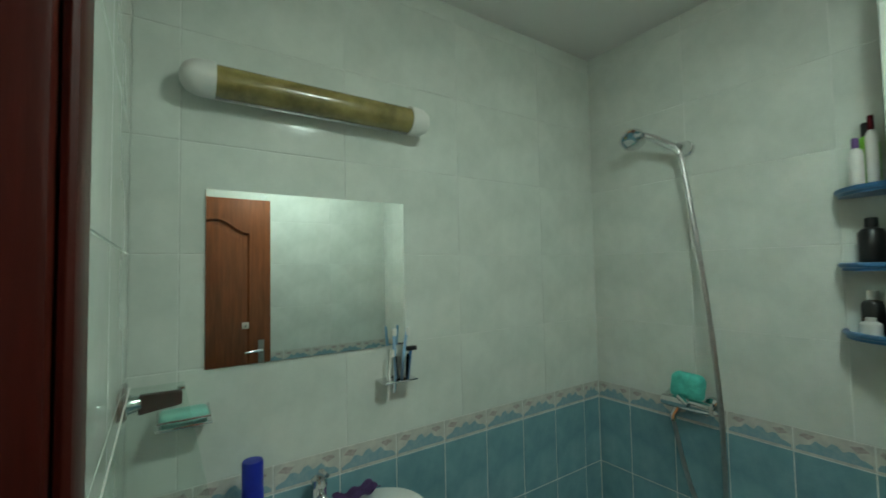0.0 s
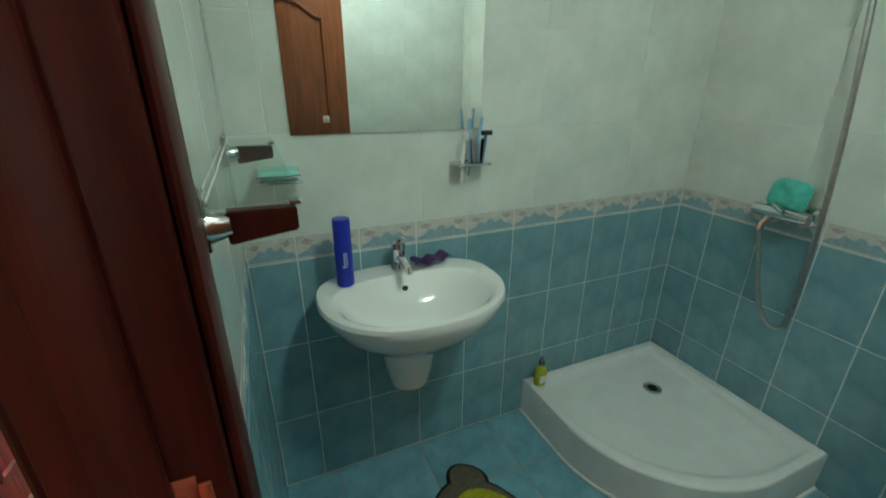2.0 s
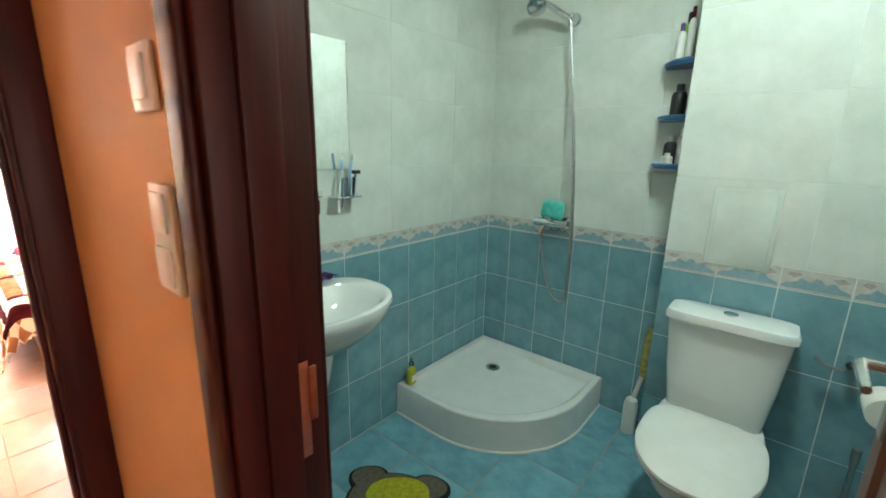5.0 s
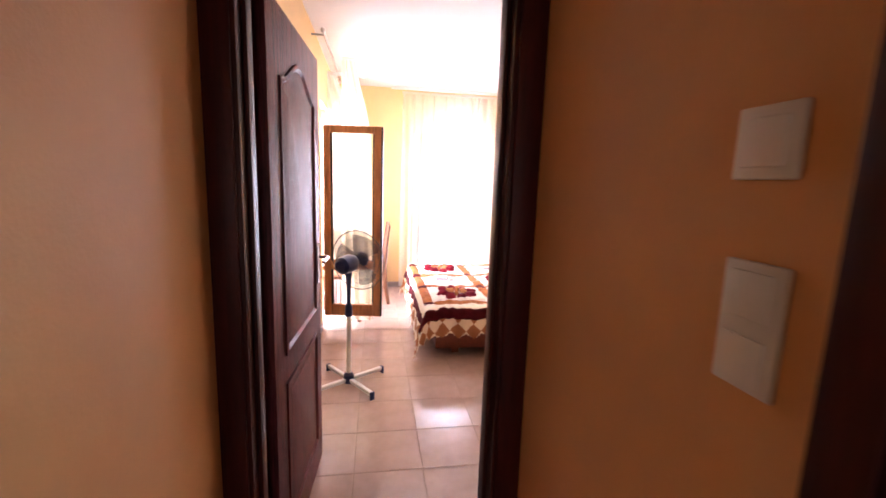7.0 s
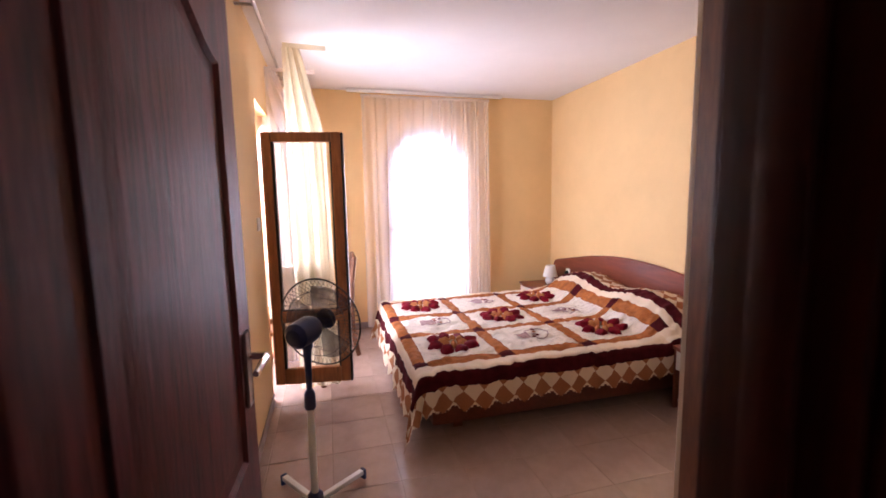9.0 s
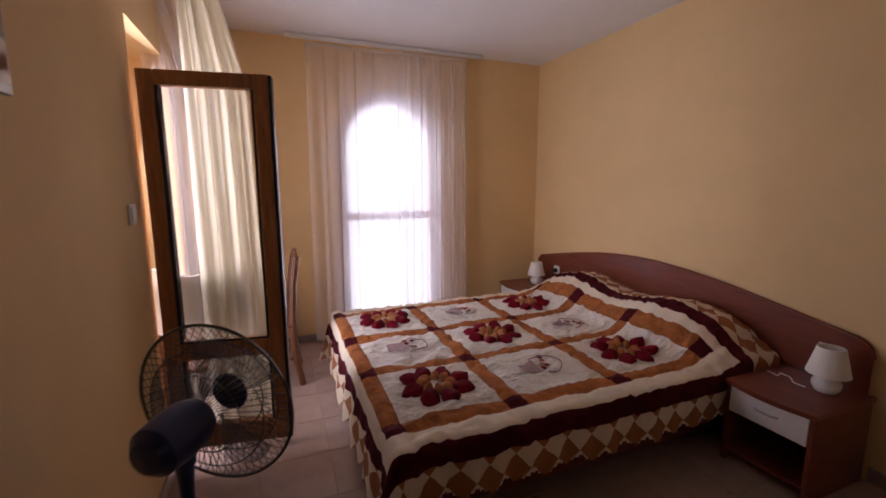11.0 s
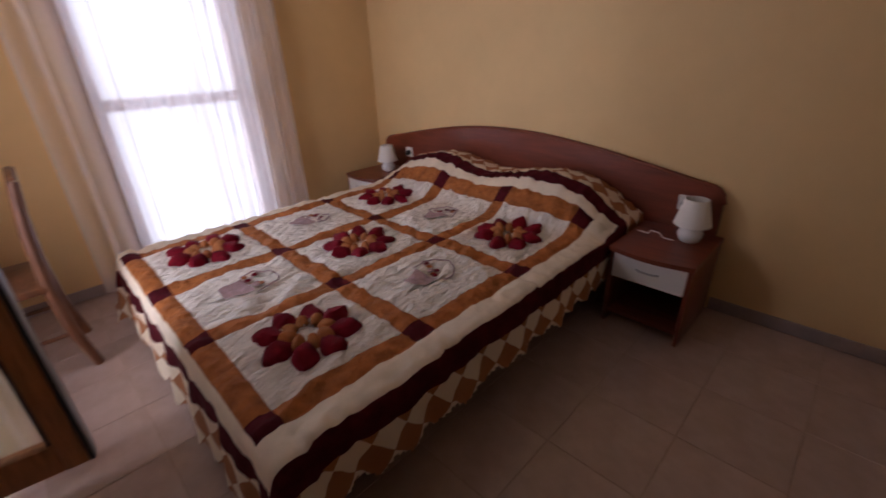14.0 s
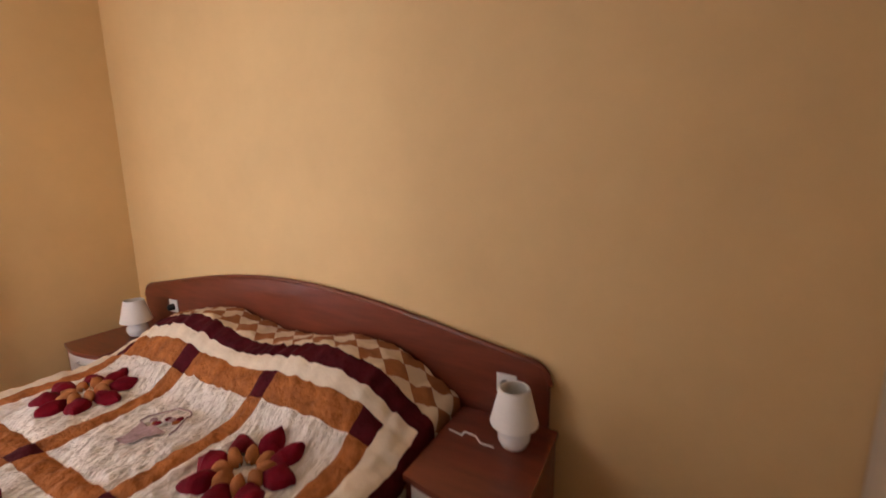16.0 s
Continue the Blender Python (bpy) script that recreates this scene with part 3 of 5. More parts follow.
def glass_shelf():
    """A glass plate carried by two chrome brackets with wooden arms."""
    ob = thing("glass_shelf", "clear glass wall shelf on chrome brackets with wooden arms", "shelf", (BATH_X0, 0, 1.262))
    for y in (1.54, 0.97):
        bm = prism(B(), [(-0.036, -0.018), (0.03, -0.024), (0.036, 0.0), (0.03, 0.024), (-0.036, 0.018), (-0.044, 0.0)], 0, 0.012)
        bmesh.ops.bevel(bm, geom=bm.edges[:], offset=0.003, segments=2, affect="EDGES")
        bracket = part("bracket", turned(bm, Matrix.Translation((0, y, 0)) @ Matrix.Rotation(radians(90), 4, "Y")), M["chrome"], ob)
        part("collar", tube(B(), [(0.01, y, -0.003), (0.02, y, -0.003), (0.035, y, -0.002)], [0.022, 0.018, 0.015], 16), M["chrome"], bracket)
        bm = turned(prism(B(), [(0.03, -0.026), (0.06, -0.022), (0.108, -0.016), (0.108, 0.012), (0.03, 0.014)], -0.011, 0.011), Matrix.Translation((0, y, 0)) @ Matrix.Rotation(radians(90), 4, "X"))
        bmesh.ops.bevel(bm, geom=bm.edges[:], offset=0.002, segments=2, affect="EDGES")
        part("arm", bm, M["dark_wood"], bracket, "dark varnished wooden arm")
        part("stud", box(B(), 0.098, 0.114, y - 0.009, y + 0.009, 0.0145, 0.0205, 0.002), M["chrome"], bracket)
    part("plate", box(B(), 0.013, 0.112, 0.955, 1.555, 0.0212, 0.0272, 0.001), M["thin_glass"], ob, "clear glass plate")
    part("edge_strip", box(B(), 0.0135, 0.0155, 0.955, 1.555, 0.0275, 0.0295), M["white_plastic"], ob, "thin white back edge")


glass_shelf()

ob = thing("soap_dish", "chrome soap dish holding a mint green soap", "soap dish", (1.228, BATH_Y1, 1.165))
part("tray", box(B(), -0.06, 0.06, -0.085, 0, -0.008, 0.0, 0.003), M["chrome"], ob)
part("rail", tube(B(), [(-0.055, -0.004, 0.022), (-0.055, -0.08, 0.012), (0.055, -0.08, 0.012), (0.055, -0.004, 0.022)], 0.003), M["chrome"], ob)
ob = thing("soap", "mint green bar of soap in the dish", "soap", (1.228, 1.68, 1.1665))
part("bar", box(B(), -0.052, 0.052, -0.034, 0.034, 0, 0.026, 0.011, 4), M["soap"], ob)

ob = thing("toothbrush_holder", "clear shelf holder for toothbrushes under the mirror", "holder", (1.825, BATH_Y1, 1.165))
part("shelf", box(B(), -0.06, 0.06, -0.07, 0, 0, 0.006, 0.002), M["chrome"], ob)
part("bracket", tube(B(), [(0, 0, 0.003), (0, -0.02, -0.01), (0, -0.012, -0.045)], [0.008, 0.008, 0.005]), M["chrome"], ob)
part("cup", lathe(B(), [(0.022, 0.007), (0.028, 0.08), (0.026, 0.08), (0.02, 0.012)], 20, (0.02, -0.035, 0)), M["glass"], ob)
for dx, dy, lean, col, name in ((-0.035, -0.04, 0.01, "white_plastic", "white"), (0.0, -0.03, -0.01, "brush_blue", "blue"), (0.018, -0.035, 0.02, "brush_blue", "pale blue")):
    t = thing("toothbrush", name + " toothbrush standing in the holder", "toothbrush", (1.825 + dx, BATH_Y1 + dy, 1.171 if dx > -0.03 else 1.105), 0, "toothbrushes")
    part("handle", tube(B(), [(0, 0, 0), (lean * 0.5, 0, 0.08), (lean, -0.005, 0.165)], [0.005, 0.006, 0.004]), M[col], t)
    part("bristles", box(B(), lean - 0.006, lean + 0.006, -0.018, -0.006, 0.14, 0.165, 0.002), M["white_plastic"], t)
ob = thing("razor", "black and blue razor in the toothbrush holder", "razor", (1.865, 1.685, 1.172))
part("handle", tube(B(), [(0, 0, 0), (0.006, 0, 0.05), (0.01, -0.004, 0.09)], [0.005, 0.006, 0.005]), M["shelf_blue"], ob)
part("head", box(B(), -0.008, 0.03, -0.012, 0.004, 0.085, 0.1, 0.003), M["black"], ob)


# shower
def shower():
    y0 = 1.29
    ob = thing("shower_set", "chrome shower tap with hose and hand shower", "shower", (BATH_X1, y0, 0))
    holder = part("wall_holder", turned(lathe(B(), [(0.032, 0), (0.032, 0.014), (0.024, 0.024), (0.022, 0.055), (0.016, 0.066), (0, 0.068)], 24), Matrix.Translation((0, -0.02, 1.99)) @ Matrix.Rotation(radians(-90), 4, "Y")), M["chrome"], ob)
    part("hand_grip", tube(B(), [(-0.055, -0.02, 1.965), (-0.06, 0.0, 1.995), (-0.085, 0.065, 2.045), (-0.10, 0.105, 2.065), (-0.11, 0.122, 2.065)], [0.012, 0.016, 0.015, 0.014, 0.018], 14), M["chrome"], ob)
    bm = lathe(B(), [(0.0, 0.034), (0.02, 0.032), (0.04, 0.014), (0.05, 0.0), (0.05, -0.012), (0.043, -0.016), (0, -0.016)], 28)
    part("shower_head", turned(bm, Matrix.Translation((-0.118, 0.138, 2.055)) @ Matrix.Rotation(radians(-30), 4, "X") @ Matrix.Rotation(radians(32), 4, "Y")), M["chrome"], ob)
    pts = []
    for i in range(25):
        s = i / 24
        if s < 0.66:
            q = s / 0.66
            pts.append((-0.052 - 0.02 * math.sin(math.pi * q), -0.02 - 0.11 * math.sin(1.95 * q), 1.97 - 1.39 * q))
        else:
            q = (s - 0.66) / 0.34
            pts.append((-0.045 - 0.015 * math.sin(math.pi * q), -0.122 + 0.185 * q, 0.58 - 0.08 * math.sin(math.pi * q) + 0.36 * q ** 1.6))
    part("hose", tube(B(), pts, 0.0085, 10), M["brushed"], ob)
    tap = part("mixer", turned(tube(B(), [(0, -0.09, 0), (0, -0.03, 0), (0, 0.03, 0), (0, 0.09, 0)], [0.021, 0.024, 0.024, 0.021], 18), Matrix.Translation((-0.055, 0.0, 0.985))), M["chrome"], ob)
    for dy in (-0.075, 0.075):
        part("flange", turned(lathe(B(), [(0.034, 0), (0.03, 0.012), (0.016, 0.02), (0.016, 0.05)], 24), Matrix.Translation((0, dy, 0.985)) @ Matrix.Rotation(radians(-90), 4, "Y")), M["chrome"], tap)
    part("lever", tube(B(), [(-0.06, 0.0, 1.01), (-0.10, -0.0, 1.02), (-0.16, -0.06, 1.015)], [0.017, 0.012, 0.007]), M["chrome"], tap)
    part("spout", tube(B(), [(-0.06, 0.03, 0.965), (-0.075, 0.04, 0.94), (-0.075, 0.045, 0.915)], [0.013, 0.012, 0.012]), M["chrome"], tap)


shower()
ob = thing("sponge", "turquoise bath sponge resting on the shower tap", "sponge", (BATH_X1 - 0.045, 1.285, 1.055))
bm = box(B(), -0.026, 0.026, -0.062, 0.062, -0.05, 0.05, 0.024, 5)
for v in bm.verts:
    v.co.z += 0.006 * math.cos(v.co.y * 40) - 0.004 * math.sin(v.co.y * 25)
part("body", turned(bm, Matrix.Rotation(radians(8), 4, "X")), M["teal"], ob)

# corner shower tray with a rounded front
TRAY = 0.795


def tray_outline(inset):
    c = [(BATH_X1 - inset, BATH_Y1 - inset)]
    r = 0.52
    lo_x, lo_y = BATH_X1 - TRAY + inset, BATH_Y1 - TRAY + inset
    pts = [(BATH_X1 - inset, lo_y)]
    n = 22
    cx, cy = lo_x + r, lo_y + r
    pts.append((cx + 0.001, lo_y))
    for i in range(1, n):
        a = radians(270) - radians(90) * i / n
        pts.append((cx + r * math.cos(a), cy + r * math.sin(a)))
    pts += [(lo_x, cy + 0.001), (lo_x, BATH_Y1 - inset)]
    return c + pts


ob = thing("shower_tray", "white acrylic quadrant shower tray in the tiled corner", "shower tray")
bm = B()
levels = [(0.004, 0.0), (0.004, 0.166), (0.008, 0.172), (0.035, 0.172), (0.042, 0.168), (0.065, 0.142), (0.075, 0.139)]
rows = [[bm.verts.new((x, y, z)) for x, y in tray_outline(i)] for i, z in levels]
for a, b in zip(rows, rows[1:]):
    for i in range(len(a)):
        bm.faces.new((a[i], a[(i + 1) % len(a)], b[(i + 1) % len(a)], b[i]))
bm.faces.new(rows[-1])
part("tray", bm, M["acrylic"], ob)
part("drain", lathe(B(), [(0.04, 0.139), (0.04, 0.143), (0.03, 0.145), (0.026, 0.142), (0, 0.142)], 24, (2.665, 1.47, 0)), M["brushed"], ob)
part("drain_hole", lathe(B(), [(0.021, 0.1425), (0.021, 0.1445), (0, 0.1445)], 18, (2.665, 1.47, 0)), M["black"], ob)
bm = B()
out = tray_outline(0.0)[1:-1]
tube(bm, [(x - 0.001, y - 0.001, 0.004) for x, y in tray_outline(0.002)[1:]], 0.006, 8)
part("silicone_seal", bm, M["white_plastic"], ob)

ob = thing("pump_bottle", "lemon yellow pump bottle on the tray edge", "bottle", (2.19, 1.665, 0.1725))
part("bottle", lathe(B(), [(0.026, 0), (0.03, 0.005), (0.03, 0.06), (0.024, 0.085), (0.011, 0.095), (0.011, 0.103)], 24, (0, 0, 0), 1.0, 0.7), M["lemon"], ob)
part("pump", tube(lathe(B(), [(0.013, 0.1035), (0.013, 0.118), (0.005, 0.12), (0.005, 0.14)], 16), [(0.004, 0, 0.142), (-0.012, -0.012, 0.144), (-0.024, -0.022, 0.138)], [0.008, 0.007, 0.005]), M["glass"], ob)
part("label", box(B(), -0.018, 0.018, -0.0222, -0.0215, 0.02, 0.055), M["white_plastic"], ob)


# toilet
def toilet():
    ob = thing("toilet", "white porcelain toilet with closed lid and cistern", "toilet", (SHAFT_X - 0.004, 0.405, 0), 90)
    # local: +y runs from the wall into the room when turned, x across
    bm = B()
    profile = [(0.37, 0.15, 0.14), (0.385, 0.158, 0.15), (0.55, 0.178, 0.16), (0.735, 0.195, 0.165), (0.745, 0.195, 0.167), (0.75, 0.19, 0.16)]
    rows = []
    for z, hx, dy in profile:
        loop = []
        n = 40
        for i in range(n):
            a = 2 * math.pi * i / n
            ca, sa = math.cos(a), math.sin(a)
            k = 0.32
            loop.append(bm.verts.new((hx * math.copysign(abs(ca) ** k, ca), 0.005 + dy / 2 + dy / 2 * math.copysign(abs(sa) ** k, sa), z)))
        rows.append(loop)
    for a, b in zip(rows, rows[1:]):
        for i in range(40):
            bm.faces.new((a[i], a[(i + 1) % 40], b[(i + 1) % 40], b[i]))
    bm.faces.new(rows[-1])
    bm.faces.new(list(reversed(rows[0])))
    part("cistern", bm, M["porcelain"], ob)
    bm = B()
    rows = []
    for z, hx, dy in ((0.751, 0.197, 0.172), (0.757, 0.205, 0.182), (0.777, 0.205, 0.182), (0.788, 0.198, 0.174), (0.793, 0.175, 0.15)):
        rows.append([bm.verts.new((hx * math.copysign(abs(math.cos(2 * math.pi * i / 40)) ** 0.32, math.cos(2 * math.pi * i / 40)), 0.005 + 0.095 + dy / 2 * math.copysign(abs(math.sin(2 * math.pi * i / 40)) ** 0.32, math.sin(2 * math.pi * i / 40)), z)) for i in range(40)])
    for a, b in zip(rows, rows[1:]):
        for i in range(40):
            bm.faces.new((a[i], a[(i + 1) % 40], b[(i + 1) % 40], b[i]))
    bm.faces.new(rows[-1])
    bm.faces.new(list(reversed(rows[0])))
    lid = part("cistern_lid", bm, M["porcelain"], ob)
    part("flush_button", lathe(B(), [(0.024, 0.793), (0.024, 0.798), (0.02, 0.7995), (0, 0.7995)], 24, (0, 0.10, 0)), M["chrome"], lid)

    def oval(bm, rows):
        loops = []
        for z, hx, y0, y1 in rows:
            loop = []
            for i in range(44):
                a = 2 * math.pi * i / 44
                ca, sa = math.cos(a), math.sin(a)
                mid = y0 + (y1 - y0) * 0.45
                yy = mid + ((y1 - mid) * sa if sa > 0 else (mid - y0) * math.copysign(abs(sa) ** 0.5, sa))
                loop.append(bm.verts.new((hx * math.copysign(abs(ca) ** (0.9 if sa > 0 else 0.6), ca), yy, z)))
            loops.append(loop)
        for a, b in zip(loops, loops[1:]):
            for i in range(44):
                bm.faces.new((a[i], a[(i + 1) % 44], b[(i + 1) % 44], b[i]))
        bm.faces.new(loops[-1])
        bm.faces.new(list(reversed(loops[0])))
        return bm

    part("bowl", oval(B(), [(0.0, 0.105, 0.12, 0.50), (0.03, 0.10, 0.12, 0.49), (0.15, 0.095, 0.10, 0.48), (0.24, 0.13, 0.06, 0.54), (0.33, 0.17, 0.02, 0.63), (0.375, 0.178, 0.01, 0.65), (0.385, 0.172, 0.01, 0.645)]), M["porcelain"], ob)
    part("seat", oval(B(), [(0.386, 0.18, 0.21, 0.655), (0.39, 0.186, 0.205, 0.66), (0.402, 0.186, 0.205, 0.66), (0.405, 0.182, 0.21, 0.655)]), M["white_plastic"], ob)
    part("lid", oval(B(), [(0.406, 0.184, 0.205, 0.658), (0.41, 0.189, 0.2, 0.664), (0.418, 0.187, 0.2, 0.662), (0.428, 0.168, 0.225, 0.635), (0.432, 0.10, 0.29, 0.56)]), M["white_plastic"], ob)
    for dx in (-0.075, 0.075):
        part("hinge", turned(lathe(B(), [(0.011, -0.02), (0.011, 0.02)], 12), Matrix.Translation((dx, 0.2, 0.405)) @ Matrix.Rotation(radians(90), 4, "Y")), M["white_plastic"], ob)


toilet()

ob = thing("inspection_panel", "white square hatch set flush in the tiles", "hatch", (SHAFT_X, 0.43, 1.10))
part("frame", box(B(), -0.005, -0.0005, -0.105, 0.105, -0.15, 0.15, 0.003), M["white_tile"], ob)
part("flap", box(B(), -0.008, -0.0055, -0.09, 0.09, -0.135, 0.135, 0.002), M["white_tile"], ob)

ob = thing("water_pipe", "chrome angle valve and hose beside the cistern", "pipe", (SHAFT_X, 0.06, 0.70))
part("valve", tube(B(), [(0, 0, 0), (-0.05, 0, 0), (-0.07, 0, 0.0)], [0.012, 0.012, 0.016]), M["chrome"], ob)
part("hose", tube(B(), [(-0.05, 0, 0), (-0.06, 0.02, -0.03), (-0.06, 0.07, -0.02), (-0.07, 0.09, 0.0)], 0.006), M["brushed"], ob)

ob = thing("paper_holder", "chrome wall holder with a white toilet paper roll", "paper holder", (SHAFT_X - 0.14, BATH_Y0, 0.66))
part("flange", box(B(), -0.02, 0.02, 0, 0.012, 0.02, 0.06, 0.004), M["chrome"], ob)
part("arm", tube(B(), [(0, 0.01, 0.04), (0, 0.055, 0.045), (0, 0.065, 0.02), (0, 0.065, 0.0), (-0.06, 0.065, 0.0), (-0.13, 0.065, 0.0)], 0.005), M["chrome"], ob)
bm = turned(lathe(B(), [(0.02, 0), (0.05, 0), (0.052, 0.003), (0.052, 0.095), (0.05, 0.098), (0.02, 0.098)], 28), Matrix.Translation((-0.12, 0.065, -0.015)) @ Matrix.Rotation(radians(90), 4, "Y"))
part("roll", bm, M["shade"], ob)

ob = thing("toilet_brush", "white toilet brush in its holder on the floor", "toilet brush", (2.60, -0.005, 0.002))
part("holder", lathe(B(), [(0.045, 0), (0.048, 0.01), (0.04, 0.14), (0.036, 0.14)], 24), M["white_plastic"], ob)
part("stick", lathe(B(), [(0.008, 0.05), (0.008, 0.36), (0.012, 0.37), (0.012, 0.42), (0, 0.425)], 14), M["brushed"], ob)

ob = thing("long_brush", "long bath brush with yellow bristles leaning in the corner", "brush", (2.80, 0.745, 0.002), 0)
part("handle", tube(B(), [(0.0, 0, 0.16), (0.05, -0.03, 0.34)], [0.01, 0.012], 12), M["white_plastic"], ob)
part("bristles", turned(lathe(B(), [(0, -0.13), (0.03, -0.125), (0.046, -0.09), (0.05, 0.0), (0.046, 0.09), (0.03, 0.12), (0, 0.13)], 20, (0, 0, 0), 1, 0.7), Matrix.Translation((0.07, -0.035, 0.42)) @ Matrix.Rotation(radians(12), 4, "Y")), M["brush_pad"], ob, "straw yellow bristle pad")
part("pot", lathe(B(), [(0.03, 0), (0.033, 0.004), (0.033, 0.15), (0.026, 0.18), (0.014, 0.19)], 22), M["white_plastic"], ob, "white plastic bottle foot")

# corner shelf with bottles
ob = thing("corner_shelf", "three tier blue plastic corner shelf on chrome rod", "shelf", (BATH_X1, SHAFT_Y, 0))
LEVELS = (1.30, 1.50, 1.72)
for z in LEVELS:
    pts = [(-0.001, 0.001)] + [(-0.15 * math.cos(radians(a)) if a < 90 else 0, 0.15 * math.sin(radians(a))) for a in range(0, 91, 6)]
    tray = part("tier", prism(B(), pts, z, z + 0.012), M["shelf_blue"], ob)
    part("rim", tube(B(), [(-0.15 * math.cos(radians(a)), 0.15 * math.sin(radians(a)), z + 0.016) for a in range(2, 89, 6)], 0.008, 8), M["shelf_blue"], tray)
part("rod", tube(B(), [(-0.03, 0.03, 1.22), (-0.03, 0.03, 2.0)], 0.006), M["chrome"], ob)


def bottle(label, x, y, z, r, h, mat, cap, group="bottles on the corner shelf"):
    b = thing("bottle", label, "bottle", (BATH_X1 - 0.8 * x, SHAFT_Y + 0.8 * y, z + 0.0125), 0, group)
    part("body", lathe(B(), [(r * 0.92, 0), (r, 0.005), (r, h * 0.68), (r * 0.8, h * 0.76), (r * 0.42, h * 0.8)], 22), M[mat], b)
    part("cap", lathe(B(), [(r * 0.5, h * 0.8), (r * 0.5, h * 0.98), (r * 0.42, h), (0, h)], 18), M[cap], b)


bottle("white and purple tube standing on the top tier", 0.115, 0.11, 1.72, 0.017, 0.15, "white_plastic", "purple")
bottle("tall white bottle with a red tip", 0.10, 0.07, 1.72, 0.014, 0.21, "white_plastic", "burgundy")
bottle("lime green bottle with a black pointed cap", 0.05, 0.09, 1.72, 0.026, 0.20, "green_plastic", "black")
bottle("dark brown bottle on the middle tier", 0.07, 0.09, 1.50, 0.03, 0.14, "black", "black")
bottle("small white tub on the middle tier", 0.05, 0.04, 1.50, 0.02, 0.05, "white_plastic", "white_plastic")
bottle("white jar on the lowest tier", 0.11, 0.1, 1.30, 0.024, 0.055, "white_plastic", "white_plastic")
bottle("dark bottle with a yellow label on the lowest tier", 0.06, 0.10, 1.30, 0.026, 0.13, "black", "white_plastic")
bottle("tall white bottle on the lowest tier", 0.05, 0.05, 1.30, 0.02, 0.16, "white_plastic", "white_plastic")


# teddy shaped bath mat
def blob(bm, cx, cy, rx, ry, z0, z1, turn=0.0, wob=0.05):
    pts = []
    for i in range(40):
        a = 2 * math.pi * i / 40
        k = 1 + wob * math.sin(3 * a + cx * 9)
        x, y = rx * k * math.cos(a), ry * k * math.sin(a)
        pts.append((cx + x * math.cos(turn) - y * math.sin(turn), cy + x * math.sin(turn) + y * math.cos(turn)))
    return prism(bm, pts, z0, z1)


ob = thing("bath_mat", "bear shaped plush bath mat in brown and yellow", "bath mat", (1.66, 1.28, 0.001), -59)
SHAPES = ((0, 0.05, 0.17, 0.16), (-0.125, 0.165, 0.07, 0.06), (0.135, 0.155, 0.07, 0.06), (0, -0.22, 0.19, 0.20), (-0.17, -0.12, 0.08, 0.06), (0.18, -0.12, 0.08, 0.06), (-0.12, -0.42, 0.085, 0.07), (0.12, -0.42, 0.085, 0.07))
for k, (x, y, rx, ry) in enumerate(SHAPES):
    part("dark_edge", blob(B(), x, y, rx + 0.014, ry + 0.014, 0, 0.008 + k * 0.0004), M["black_plush"], ob)
    part("brown_patch", blob(B(), x, y, rx, ry, 0.0125 + k * 0.0004, 0.016 + k * 0.0004), M["brown_plush"], ob)
part("yellow_cap", blob(B(), 0.02, 0.08, 0.125, 0.105, 0.0165, 0.022, 0.2), M["yellow"], ob, "yellow plush patch")
part("yellow_patch", blob(B(), 0.0, -0.10, 0.06, 0.035, 0.0195, 0.024, 0.5), M["yellow"], ob, "yellow plush patch")

# strike plate on the bathroom jamb, the hall's orange reflection put into its colour
ob = thing("strike_plate", "metal strike plate on the dark door jamb, tinted with hall reflection", "strike plate", (1.055, 0.815, 0))
part("plate", box(B(), -0.03, 0.03, -0.003, -0.0005, 0.90, 1.06, 0.001), M["strike_metal"], ob)
part("latch_hole", box(B(), -0.012, 0.008, -0.004, -0.0032, 0.98, 1.02), M["black"], ob)
part("lip", box(B(), 0.03, 0.042, -0.006, -0.001, 0.96, 1.05, 0.002), M["strike_metal"], ob)

# key hanging notice on the bathroom door
ob = thing("door_hook", "small white square hook on the bathroom door", "hook", (1.615, 0.147, 1.20))
part("base", box(B(), -0.02, 0.02, 0, 0.004, -0.02, 0.02, 0.002), M["white_plastic"], ob)
part("hook", tube(B(), [(0, 0.004, 0.0), (0, 0.02, -0.006), (0, 0.024, 0.006)], 0.004), M["brushed"], ob)


# hall switches
def switch(name, label, y, z, h):
    ob = thing(name, label, "switch", (HALL_X, y, z), 0)
    part("frame", box(B(), -0.010, -0.0005, -0.041, 0.041, -h, h, 0.003), M["white_plastic"], ob)
    n = 2 if h > 0.06 else 1
    for k in range(n):
        c = 0 if n == 1 else (-h / 2 if k == 0 else h / 2)
        part("rocker", box(B(), -0.0145, -0.0105, -0.028, 0.028, c - 0.028, c + 0.028, 0.002), M["white_plastic"], ob)


switch("light_switch", "white single light switch on the orange hall wall", 0.985, 1.45, 0.042)
switch("double_switch", "white stacked double switch on the orange hall wall", 0.975, 1.235, 0.078)


